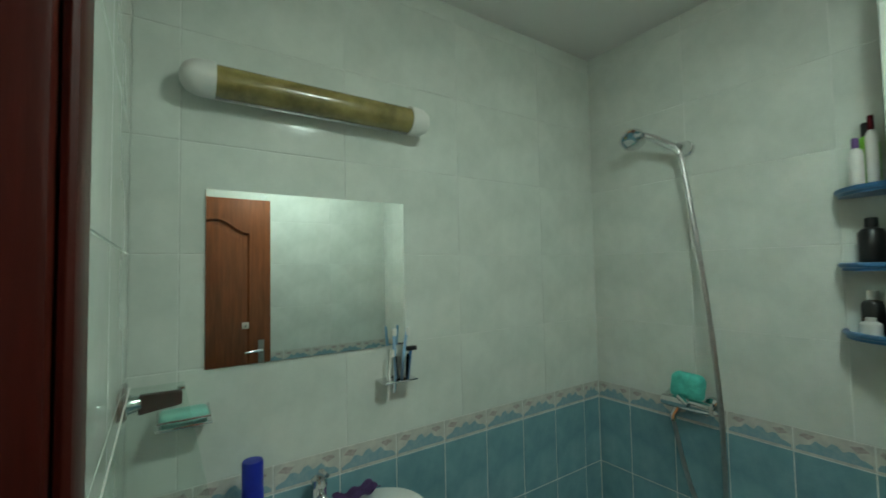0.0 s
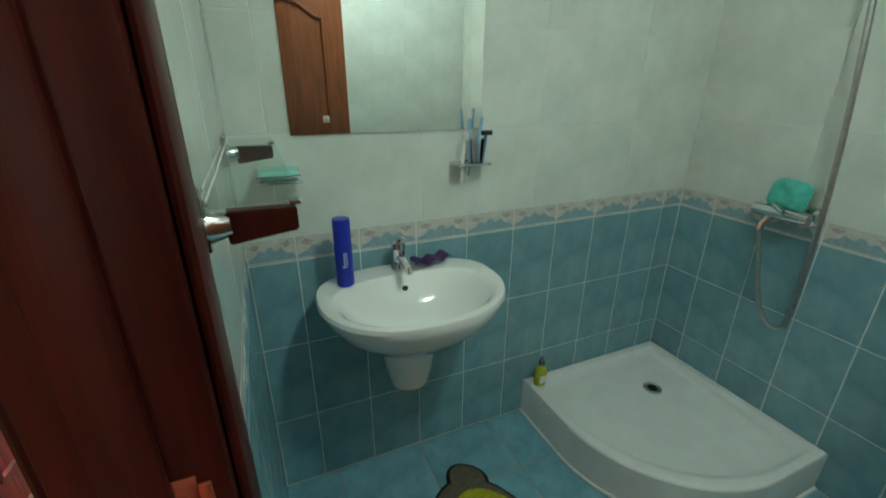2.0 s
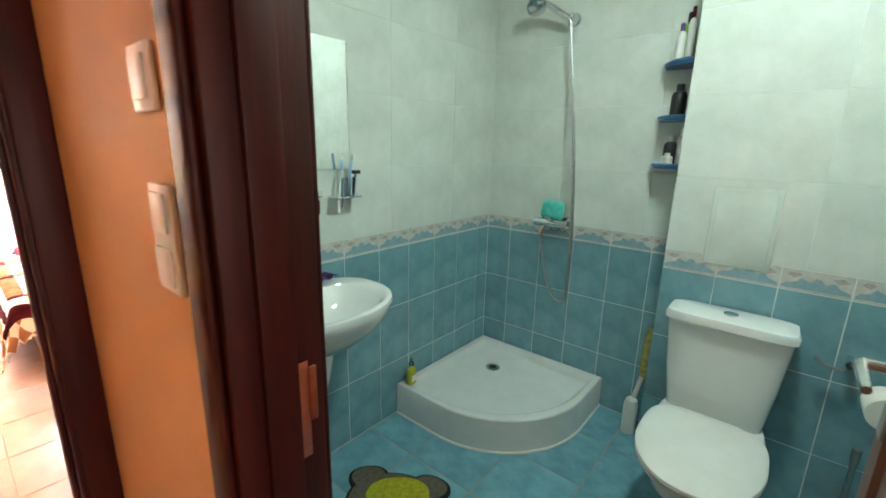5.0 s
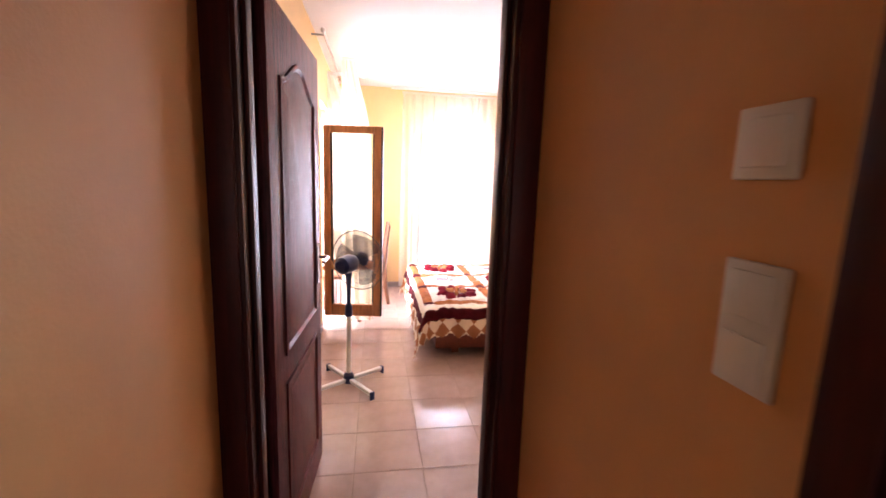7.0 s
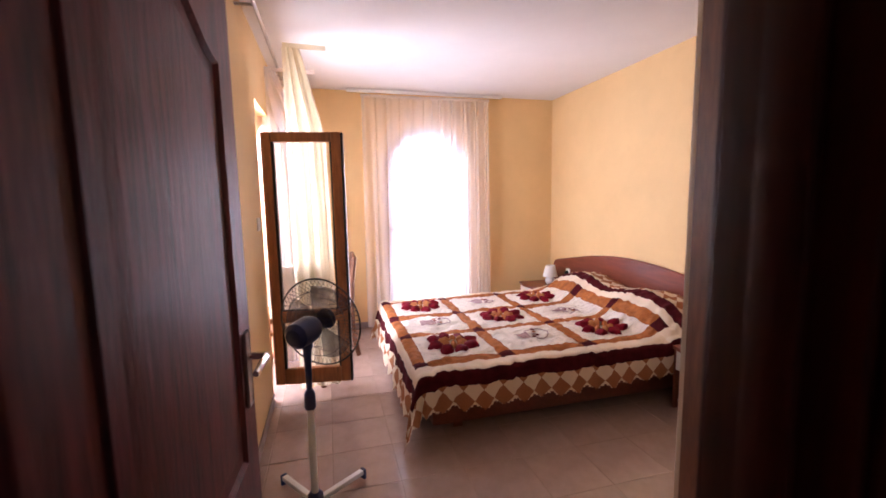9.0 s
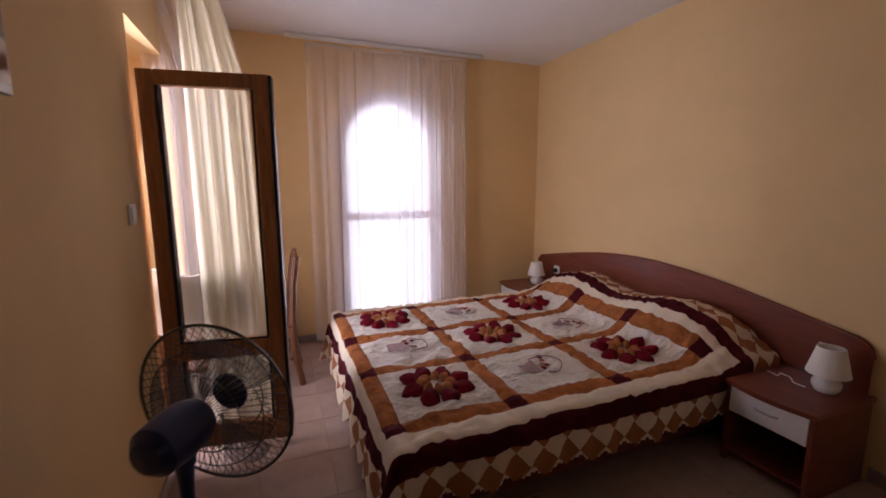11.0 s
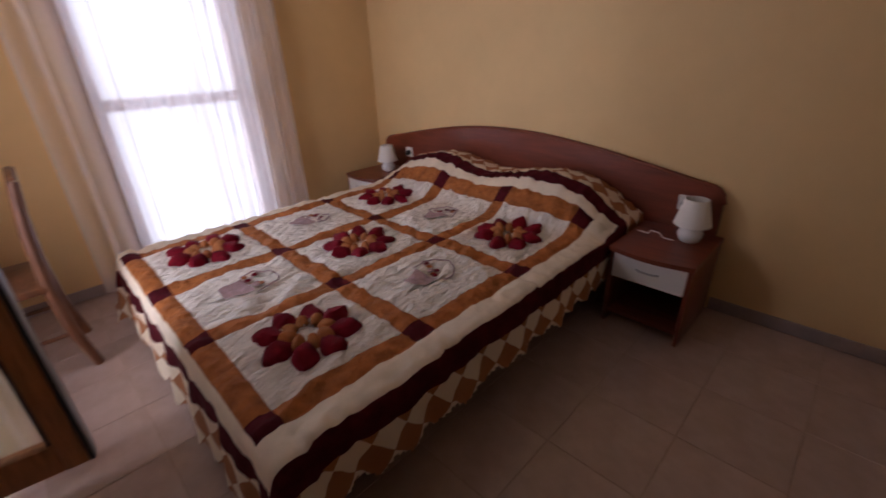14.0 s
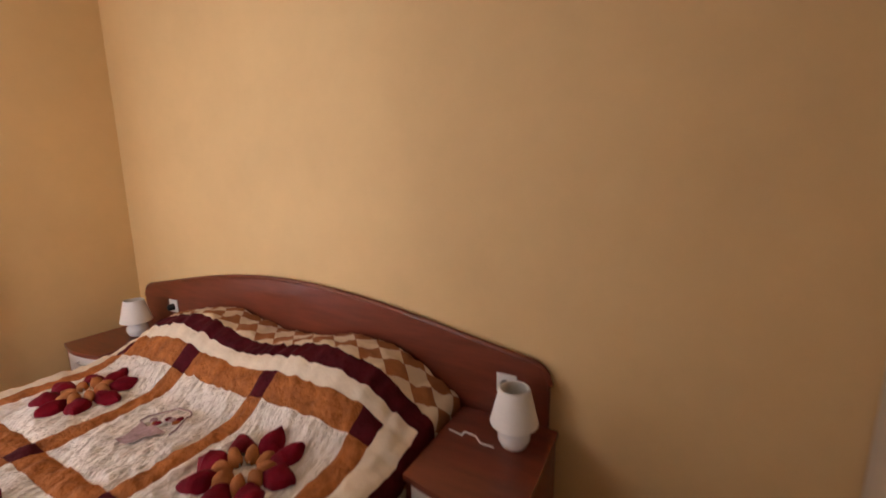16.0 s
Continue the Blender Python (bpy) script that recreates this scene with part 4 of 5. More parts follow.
# ---------------------------------------------------------------- bedroom: window, curtains, balcony door
def casement(name, label, at, turn, width, height, rail, pane_gap=0.064, handle=True):
    """A glazed leaf along +x from its hinge, with a cross rail."""
    ob = thing(name, label, "door", at, turn)
    th = 0.055
    part("stile", box(B(), 0, pane_gap, -th / 2, th / 2, 0, height, 0.005), M["frame_wood"], ob)
    part("stile", box(B(), width - pane_gap, width, -th / 2, th / 2, 0, height, 0.005), M["frame_wood"], ob)
    for z0, z1 in ((0, 0.11), (rail - 0.042, rail + 0.042), (height - pane_gap, height)):
        part("rail", box(B(), pane_gap + 0.0005, width - pane_gap - 0.0005, -th / 2 + 0.002, th / 2 - 0.002, z0, z1, 0.005), M["frame_wood"], ob)
    for z0, z1 in ((0.105, rail - 0.04), (rail + 0.04, height - pane_gap + 0.005)):
        pane = part("pane", box(B(), pane_gap - 0.005, width - pane_gap + 0.005, -0.004, 0.004, z0, z1), M["glass"], ob)
        pane.visible_shadow = False
        part("seal", box(B(), pane_gap + 0.0005, pane_gap + 0.016, -0.018, 0.018, z0 + 0.006, z1 - 0.006), M["black"], ob)
        part("seal", box(B(), width - pane_gap - 0.012, width - pane_gap - 0.0005, -0.018, 0.018, z0 + 0.006, z1 - 0.006), M["black"], ob)
    part("edge_gasket", box(B(), width + 0.0005, width + 0.016, -th / 2 - 0.004, th / 2, 0.004, height - 0.004, 0.003), M["black"], ob, "black rubber edge gasket")
    part("seal", box(B(), pane_gap, width - pane_gap, -th / 2 - 0.001, -th / 2 + 0.0015, rail + 0.0425, rail + 0.052), M["black"], ob)
    if handle:
        part("handle", tube(B(), [(width - 0.04, th / 2, 0.95), (width - 0.04, th / 2 + 0.04, 0.95), (width - 0.04, th / 2 + 0.045, 0.85)], 0.008), M["brushed"], ob)
    return ob


tagged(casement("balcony_door", "open glazed wooden balcony door leaf", (ROOM_X0 + 0.025, BAL_Y0 + 0.005, 0.12), -8.4, 0.52, 1.75, 0.49), kind="structure")
ob = tagged(thing("balcony_frame", "brown wooden balcony door frame in the wall", "door frame"), kind="structure")
for y0, y1, z0, z1 in ((BAL_Y0, BAL_Y0 + 0.05, 0.101, BAL_TOP - 0.051), (BAL_Y1 - 0.05, BAL_Y1, 0.101, BAL_TOP - 0.051), (BAL_Y0, BAL_Y1, BAL_TOP - 0.05, BAL_TOP), (BAL_Y0, BAL_Y1, 0.0, 0.10)):
    part("frame_bar", box(B(), -0.20, -0.13, y0, y1, z0, z1, 0.004), M["frame_wood"], ob)

# arched window: frame bars following the arch
ob = tagged(thing("window_1", "tall arched wooden window reaching to the floor", "window"), kind="structure")
WY = ROOM_Y1 + 0.12


def arch_band(r0, r1, y0, y1):
    """A flat arched frame between two half-widths, standing on the floor."""
    bm = B()
    rows = []
    for r in (r0, r1):
        line = [(WC - r, 0.02)] + [(WC - r * math.cos(math.pi * i / 32), SPRING + r * math.sin(math.pi * i / 32)) for i in range(33)] + [(WC + r, 0.02)]
        rows.append([[bm.verts.new((x, y, z)) for x, z in line] for y in (y0, y1)])
    (a, b), (c, d) = rows
    for i in range(len(a) - 1):
        for p, q in ((a, b), (b, d), (d, c), (c, a)):
            bm.faces.new((p[i], p[i + 1], q[i + 1], q[i]))
    for i in (0, len(a) - 1):
        bm.faces.new((a[i], b[i], d[i], c[i]))
    return bm


part("window_frame", arch_band(WR - 0.055, WR - 0.002, WY - 0.035, WY + 0.035), M["frame_wood"], ob)
part("sash_frame", arch_band(WR - 0.105, WR - 0.056, WY - 0.05, WY + 0.02), M["frame_wood"], ob)
part("transom", box(B(), WX0 + 0.03, WX1 - 0.03, WY - 0.03, WY + 0.03, 1.06, 1.13, 0.005), M["frame_wood"], ob)
part("bottom_rail", box(B(), WX0 + 0.03, WX1 - 0.03, WY - 0.03, WY + 0.03, 0.0, 0.08, 0.005), M["frame_wood"], ob)
pts = [(WX0 + 0.01, 0.02), (WX1 - 0.01, 0.02)] + [(WC + (WR - 0.01) * math.cos(math.pi * i / 24), SPRING + (WR - 0.01) * math.sin(math.pi * i / 24)) for i in range(25)]
pane = part("pane", turned(prism(B(), pts, -0.003, 0.003), Matrix.Translation((0, WY, 0)) @ Matrix.Rotation(radians(90), 4, "X")), M["glass"], ob)
pane.visible_shadow = False


def curtain(name, label, x0, x1, top, bottom, folds, depth, mat, m, seed, gather=None):
    """A hanging sheet along +x with folds that deepen downwards; gather(s, h) bends the sideways spread."""
    rnd = random.Random(seed)
    ph = [rnd.uniform(0, 6.28) for _ in range(4)]
    bm = B()
    nx, nz = folds * 9, 26
    rows = []
    for j in range(nz + 1):
        h = j / nz
        row = []
        for i in range(nx + 1):
            s = i / nx
            u = gather(s, h) if gather else s
            x = x0 + (x1 - x0) * u + 0.012 * math.sin(s * folds * 4.1 + ph[2] + 2 * h)
            y = depth * (0.45 + 0.55 * h) * (math.sin(s * folds * 2 * math.pi + ph[0] + 0.6 * math.sin(s * 7 + ph[1])) + 0.5 * math.sin(s * folds * 3.3 + ph[3] + h * 1.4))
            row.append(bm.verts.new((x, y, top + (bottom - top) * h)))
        rows.append(row)
    for a, b in zip(rows, rows[1:]):
        for i in range(nx):
            bm.faces.new((a[i], a[i + 1], b[i + 1], b[i]))
    ob = thing(name, label, "curtain")
    ob.matrix_world = m
    part("sheet", bm, mat, ob)
    part("header_tape", box(B(), x0, x1, -0.006, 0.006, top - 0.002, top + 0.03, 0.003), mat, ob)
    return ob


curtain("sheer_curtain", "thin white voile curtain drawn across the arched window", 0.86, 1.62, 2.47, 0.03, 9, 0.016, M["sheer"], pose(0, ROOM_Y1 - 0.085, 0), 3)
curtain("sheer_curtain", "gathered white voile curtain over the window side", 1.60, 2.27, 2.47, 0.03, 15, 0.026, M["sheer"], pose(0, ROOM_Y1 - 0.10, 0), 8)
ob = thing("curtain_rail", "slim white curtain rail under the ceiling", "curtain rail", (0, ROOM_Y1 - 0.095, 2.515))
part("rail", box(B(), 0.72, 2.42, -0.02, 0.02, 0, 0.03, 0.004), M["white_plastic"], ob)
for x in (0.8, 1.55, 2.35):
    part("bracket", box(B(), x - 0.012, x + 0.012, -0.008, 0.094, 0.0305, 0.034), M["white_plastic"], ob)


def flare(s, h):
    return s * (0.35 + 0.5 * min(1, h * 4) + 0.15 * h)


curtain("balcony_sheer", "cream voile curtain hanging beside the balcony door", -0.10, 0.36, 2.44, 0.05, 9, 0.018, M["sheer"], pose(ROOM_X0 + 0.02, 5.15, 0, 0, 0, 6), 5, flare)
curtain("straw_curtain", "straw yellow curtain gathered beside the balcony door", 0.12, 0.40, 2.44, 0.04, 9, 0.013, M["gold_curtain"], pose(ROOM_X0 + 0.07, 4.585, 0, 0, 0, 2), 6, flare)
ob = thing("curtain_rod", "thin metal curtain rod above the balcony door", "curtain rod", (ROOM_X0 + 0.10, 0, 2.47))
part("rod", tube(B(), [(0, 3.95, 0), (0, 5.45, 0)], 0.011), M["brushed"], ob)
for y in (4.05, 5.38):
    part("bracket", tube(B(), [(0, y, 0), (-0.10, y, 0.0)], 0.008), M["brushed"], ob)
    part("finial", lathe(B(), [(0, -0.02), (0.018, -0.012), (0.018, 0.012), (0, 0.02)], 14, (0, 3.94 if y < 4.5 else 5.46, 0)), M["brushed"], ob)

# ceiling lamp of the bedroom
ob = thing("ceiling_lamp", "white glass dome lamp on the bedroom ceiling", "lamp", (1.54, 3.49, 0))
part("base_ring", lathe(B(), [(0.155, CEIL - 0.02), (0.16, CEIL - 0.015), (0.16, CEIL - 0.001)]), M["white_plastic"], ob)
part("dome", lathe(B(), [(0.0, CEIL - 0.10), (0.07, CEIL - 0.094), (0.12, CEIL - 0.07), (0.15, CEIL - 0.021)]), M["lamp_white"], ob)

# picture on the wall beside the door
ob = thing("wall_picture", "glossy silver print with shiny lower edge on wall", "picture", (ROOM_X0, 0, 0))
part("frame", box(B(), 0.001, 0.018, 3.10, 3.57, 1.58, 2.10, 0.004), M["brushed"], ob)
part("print", box(B(), 0.0182, 0.0195, 3.11, 3.56, 1.70, 2.09), M["gloss_print"], ob)
part("silver_band", box(B(), 0.0182, 0.0195, 3.11, 3.56, 1.60, 1.695), M["chrome"], ob)

# light switch near the balcony
ob = thing("light_switch", "white light switch beside the balcony door", "switch", (ROOM_X0, 4.33, 1.27))
part("frame", box(B(), 0.0005, 0.010, -0.041, 0.041, -0.041, 0.041, 0.003), M["white_plastic"], ob)
part("rocker", box(B(), 0.0105, 0.0145, -0.028, 0.028, -0.028, 0.028, 0.002), M["white_plastic"], ob)


# ---------------------------------------------------------------- bed
HEAD_Y0, HEAD_Y1 = 3.295, 5.945
BED_Y0, BED_Y1, BED_X0 = 3.70, 5.44, 0.965
TOP = 0.43
ob = thing("headboard", "long curved cherry laminate headboard behind the bed", "headboard", (ROOM_X1, 0, 0))
bm = B()
n = 170
out = [(HEAD_Y0, 0.0), (HEAD_Y1, 0.0)]
for i in range(n + 1):
    s = 1 - i / n
    y = HEAD_Y0 + (HEAD_Y1 - HEAD_Y0) * s
    z = 0.655 + 0.175 * math.sin(math.pi * s) ** 1.15
    edge = min(s, 1 - s) * (HEAD_Y1 - HEAD_Y0)
    if edge < 0.07:
        z -= 0.07 - math.sqrt(max(0, 0.07 ** 2 - (0.07 - edge) ** 2))
    out.append((y, z))
prism(bm, out, -0.030, -0.003)
turned(bm, Matrix(((0, 0, 1, 0), (1, 0, 0, 0), (0, 1, 0, 0), (0, 0, 0, 1))))
bmesh.ops.bevel(bm, geom=[e for e in bm.edges if abs(e.verts[0].co.x - e.verts[1].co.x) < 1e-5 and e.calc_face_angle(0) > 1.2], offset=0.004, segments=2, affect="EDGES")
part("board", bm, M["head_wood"], ob)
part("edge_trim", tube(B(), [(-0.0165, y, z + 0.001) for y, z in out[2:]], 0.0145, 8), M["head_wood"], ob)

ob = thing("bed", "low double bed with dark base and mattress", "bed")
part("base", box(B(), BED_X0 + 0.06, ROOM_X1 - 0.035, BED_Y0 + 0.06, BED_Y1 - 0.06, 0.06, 0.25, 0.01), M["head_wood"], ob)
part("mattress", box(B(), BED_X0 + 0.03, ROOM_X1 - 0.035, BED_Y0 + 0.03, BED_Y1 - 0.03, 0.251, TOP - 0.025, 0.04, 4), M["cream_plain"], ob)
for x in (1.2, 2.9):
    for y in (BED_Y0 + 0.15, BED_Y1 - 0.15):
        part("leg", box(B(), x - 0.03, x + 0.03, y - 0.03, y + 0.03, 0.001, 0.0595), M["head_wood"], ob)
for k, y in enumerate((4.16, 4.98)):
    p = thing("pillow", "plump pillow under the bedspread", "pillow", (2.875, y, TOP - 0.02), 0, "pillows on the bed")
    bm = lathe(B(), [(0, -0.0), (0.11, 0.0), (0.165, 0.025), (0.18, 0.045), (0.16, 0.065), (0.10, 0.085), (0, 0.095)], 28, (0, 0, 0), 1.0, 1.55)
    part("cushion", bm, M["cream_plain"], p)

# patchwork bedspread
NX_ = (0.969, 1.53, 2.115, 2.685)
NY_ = (3.82, 4.335, 4.845, 5.36)
HALF = 0.043


def spread_top(x, y):
    """Height of the cloth over mattress and pillows."""
    z = TOP
    fall = max(0.0, min(1.0, (x - 2.50) / 0.36))
    fall = fall * fall * (3 - 2 * fall)
    end = max(0.0, min(1.0, (3.09 - x) / 0.20))
    side = max(0.0, min(1.0, (y - BED_Y0 + 0.03) / 0.20)) * max(0.0, min(1.0, (BED_Y1 + 0.03 - y) / 0.20))
    lump = 0.85 + 0.15 * math.cos((y - 4.16) * 2 * math.pi / 0.82)
    z += 0.235 * fall * (0.80 + 0.20 * end ** 0.5) * (side ** 0.6) * lump
    w = noise.noise(Vector((x * 3.2, y * 3.2, 0)))
    f = noise.noise(Vector((x * 9 + 4, y * 22, 2)))
    q = 0.0
    for nodes, v in ((NX_, x), (NY_, y)):
        d = min(abs(v - c) for c in nodes)
        q = max(q, math.exp(-(d - HALF) ** 2 / 0.0002) )
    crease = 1 - abs(noise.noise(Vector((x * 13 + y * 5, y * 16 - x * 4, 9)))) * 2.2
    fold = 1 - abs(noise.noise(Vector((x * 5 - y * 2, y * 7, 14)))) * 2.4
    return z + 0.009 * crease * abs(crease) + 0.012 * fold + 0.010 * w + 0.006 * f + 0.003 * noise.noise(Vector((x * 26, y * 11, 5))) - 0.009 * q


def spread(x, y):
    """Cloth coordinates (laid flat) to the draped place."""
    ex, ey = max(0.0, BED_X0 - x), 0.0
    sy = 0
    if y < BED_Y0:
        ey, sy = BED_Y0 - y, -1
    elif y > BED_Y1:
        ey, sy = y - BED_Y1, 1
    cx, cy = max(x, BED_X0), min(max(y, BED_Y0), BED_Y1)
    z = spread_top(cx, cy)
    d = math.hypot(ex, ey)
    if d < 1e-6:
        return Vector((x, y, z))
    dx, dy = -ex / d, sy * ey / d
    r = 0.05
    along = (y if ex > ey else x)
    ripple = 0.011 * math.sin(along * 21) + 0.006 * math.sin(along * 47 + 1)
    corner = min(ex, ey) / d
    if d < r * 1.57:
        a = d / r
        off, dz = r * math.sin(a), r * (1 - math.cos(a))
    else:
        rest = d - r * 1.57
        calm = 1 - 0.85 * max(0.0, min(1.0, (x - 2.35) / 0.2))
        slope = 0.11 * calm + 0.38 * corner
        ripple *= calm
        off, dz = r + rest * slope + ripple * min(1, rest / 0.12), r + rest * math.sqrt(max(0.1, 1 - slope * slope))
    z2 = z - dz
    if z2 < 0.02:
        off += (0.02 - z2) * 0.8
        z2 = 0.012 + 0.008 * (1 + math.sin(along * 30))
    return Vector((cx + dx * off, cy + dy * off, z2))


def lines(marks, step):
    vals = []
    for a, b in zip(marks, marks[1:]):
        k = max(1, round((b - a) / step))
        vals += [a + (b - a) * i / k for i in range(k)]
    return vals + [marks[-1]]


DROP_Y, DROP_X = 0.27, 0.40
xs_marks = sorted([BED_X0 - DROP_X, NX_[0] - HALF - 0.17, NX_[0] - HALF - 0.08, 2.685 + HALF + 0.05, 2.685 + HALF + 0.13, 3.075] + [v + s * HALF for v in NX_ for s in (-1, 1)])
ys_marks = sorted([BED_Y0 - DROP_Y, NY_[0] - HALF - 0.20, NY_[0] - HALF - 0.11, NY_[-1] + HALF + 0.11, NY_[-1] + HALF + 0.20, BED_Y1 + DROP_Y] + [v + s * HALF for v in NY_ for s in (-1, 1)])
xs, ys = lines(xs_marks, 0.0115), lines(ys_marks, 0.0115)
B_X0, B_X1, B_Y0, B_Y1 = xs_marks[2], xs_marks[-3], ys_marks[2], ys_marks[-3]
C_X0, C_X1, C_Y0, C_Y1 = xs_marks[1], xs_marks[-2], ys_marks[1], ys_marks[-2]


def patch(x, y):
    """0 quilted cream, 1 caramel sash, 2 burgundy, 3 diamonds, 4 plain cream border."""
    if not (C_X0 < x < C_X1 and C_Y0 < y < C_Y1):
        return 3
    if not (B_X0 < x < B_X1 and B_Y0 < y < B_Y1):
        return 2
    inx = [abs(x - v) < HALF for v in NX_]
    iny = [abs(y - v) < HALF for v in NY_]
    inside = NX_[0] - HALF < x < NX_[-1] + HALF and NY_[0] - HALF < y < NY_[-1] + HALF
    if not inside:
        return 4
    if any(inx) and any(iny):
        return 2
    if any(inx) or any(iny):
        return 1
    return 0


bm = B()
uvl = bm.loops.layers.uv.new("UVMap")
verts = [[bm.verts.new(spread(x, y)) for y in ys] for x in xs]
for i in range(len(xs) - 1):
    for j in range(len(ys) - 1):
        x, y = (xs[i] + xs[i + 1]) / 2, (ys[j] + ys[j + 1]) / 2
        # saw-tooth hem
        tooth = 0.034 * abs(((x if (y < BED_Y0 or y > BED_Y1) else y) / 0.1245) % 1 - 0.5) * 2
        if y < BED_Y0 - DROP_Y + tooth or y > BED_Y1 + DROP_Y - tooth or (x < BED_X0 - DROP_X + tooth):
            continue
        f = bm.faces.new((verts[i][j], verts[i + 1][j], verts[i + 1][j + 1], verts[i][j + 1]))
        f.material_index = patch(x, y)
        for lp, (p, q) in zip(f.loops, ((xs[i], ys[j]), (xs[i + 1], ys[j]), (xs[i + 1], ys[j + 1]), (xs[i], ys[j + 1]))):
            lp[uvl].uv = (p, q)
for v in [v for v in bm.verts if not v.link_faces]:
    bm.verts.remove(v)
ob = thing("bedspread", "cream patchwork bedspread with caramel sashes and burgundy flowers", "bedspread")
cloth = part("cloth", bm, [M["cream"], M["sash"], M["burgundy"], M["diamond"], M["cream_plain"]], ob)
cloth.data.set_sharp_from_angle(angle=radians(80))


def petal(bm, cx, cy, ang, r0, r1, w, h):
    """A padded leaf-shaped petal lying on the cloth."""
    rows = []
    n, k = 12, 7
    for i in range(n + 1):
        s = i / n
        wide = w * math.sin(math.pi * min(1, s * 0.97 + 0.03)) ** 0.75
        row = []
        for j in range(k):
            v = j / (k - 1) * 2 - 1
            r = r0 + (r1 - r0) * s
            px = cx + r * math.cos(ang) - v * wide * math.sin(ang)
            py = cy + r * math.sin(ang) + v * wide * math.cos(ang)
            bulge = h * (1 - v * v) ** 0.6 * math.sin(math.pi * min(1, 0.05 + 0.9 * s)) ** 0.5
            row.append(bm.verts.new((px, py, spread_top(px, py) + 0.002 + bulge)))
        rows.append(row)
    for a, b in zip(rows, rows[1:]):
        for j in range(k - 1):
            bm.faces.new((a[j], a[j + 1], b[j + 1], b[j]))
    return bm


CELLS = [((NX_[i] + NX_[i + 1]) / 2, (NY_[j] + NY_[j + 1]) / 2, (i + j) % 2 == 0) for i in range(3) for j in range(3)]
for cx, cy, flower in CELLS:
    if flower:
        for k in range(8):
            a = 2 * math.pi * k / 8 + 0.2
            part("petal", petal(B(), cx, cy, a, 0.07, 0.185, 0.046, 0.034), M["petal_red"], ob, "padded wine red petal")
            part("inner_petal", petal(B(), cx, cy, a + math.pi / 8, 0.035, 0.10, 0.024, 0.036), M["petal_tan"], ob, "padded tan petal")
    else:
        # embroidered basket with a handle and blossoms
        bm = B()
        loops = []
        for s in range(9):
            q = s / 8
            w = 0.035 + 0.045 * q
            loops.append([bm.verts.new((cx - 0.11 + 0.11 * q, cy + v * w, spread_top(cx - 0.11 + 0.11 * q, cy + v * w) + 0.009)) for v in (-1, -0.5, 0, 0.5, 1)])
        for a, b in zip(loops, loops[1:]):
            for j in range(4):
                bm.faces.new((a[j], a[j + 1], b[j + 1], b[j]))
        part("basket", turned(bm, Matrix.Translation((0, 0, 0))), M["mauve"], ob, "mauve embroidered basket")
        pts = [(cx + 0.13 * math.sin(math.pi * i / 14), cy + 0.095 * math.cos(math.pi * i / 14)) for i in range(15)]
        part("basket_handle", tube(B(), [(x, y, spread_top(x, y) + 0.006) for x, y in pts], 0.0032, 6), M["mauve"], ob)
        rnd = random.Random(int(cx * 100 + cy * 10))
        for k in range(7):
            px, py = cx + 0.01 + rnd.random() * 0.06, cy + rnd.uniform(-0.08, 0.08)
            part("blossom", lathe(B(), [(0.014, 0), (0.012, 0.004), (0, 0.006)], 10, (px, py, spread_top(px, py) + 0.008)), M[("petal_red", "sash", "mauve")[k % 3]], ob)


# ---------------------------------------------------------------- nightstands and lamps
def nightstand(y0, y1):
    ob = thing("nightstand", "cherry laminate nightstand with one white drawer", "nightstand", (ROOM_X1 - 0.035, (y0 + y1) / 2, 0), 0, "nightstands beside the bed")
    w, d = (y1 - y0) / 2, 0.44
    h = 0.425
    for s in (-1, 1):
        part("side_panel", box(B(), -d, 0, s * w - (0.018 if s > 0 else 0), s * w + (0.018 if s < 0 else 0), 0.001, h - 0.0225, 0.002), M["head_wood"], ob)
    pts = [(0, -w - 0.008), (0, w + 0.008), (-d - 0.005, w + 0.008)] + [(-d - 0.005 - 0.03 * math.sin(math.pi * i / 12), w - 2 * w * i / 12) for i in range(1, 12)] + [(-d - 0.005, -w - 0.008)]
    bm = prism(B(), pts, h - 0.022, h)
    part("top", bm, M["head_wood"], ob)
    part("shelf", box(B(), -d + 0.02, -0.005, -w + 0.0185, w - 0.0185, 0.05, 0.066), M["head_wood"], ob)
    part("back", box(B(), -0.012, -0.002, -w + 0.0185, w - 0.0185, 0.067, h - 0.023), M["head_wood"], ob)
    drawer = part("drawer", box(B(), -d - 0.003, -d + 0.35, -w + 0.020, w - 0.020, h - 0.155, h - 0.027, 0.003), M["lamp_white"], ob, "white laminate drawer front")
    part("handle", tube(B(), [(-d - 0.003, -0.05, h - 0.085), (-d - 0.022, -0.03, h - 0.082), (-d - 0.022, 0.03, h - 0.082), (-d - 0.003, 0.05, h - 0.085)], 0.005), M["brushed"], drawer)
    return ob


nightstand(3.262, 3.632)
nightstand(5.565, 5.935)


def table_lamp(x, y):
    ob = thing("table_lamp", "small white table lamp with cone shade on nightstand", "lamp", (x, y, 0.4255), 0, "lamps beside the bed")
    part("base", lathe(B(), [(0.036, 0), (0.045, 0.006), (0.056, 0.03), (0.056, 0.05), (0.042, 0.075), (0.028, 0.085), (0.02, 0.10)], 28), M["lamp_white"], ob)
    part("shade", lathe(B(), [(0.082, 0.088), (0.083, 0.09), (0.052, 0.215), (0.048, 0.215), (0.078, 0.088)], 32), M["shade"], ob)
    part("bulb_socket", lathe(B(), [(0.014, 0.1), (0.014, 0.14), (0.02, 0.16), (0, 0.18)], 14), M["white_plastic"], ob)


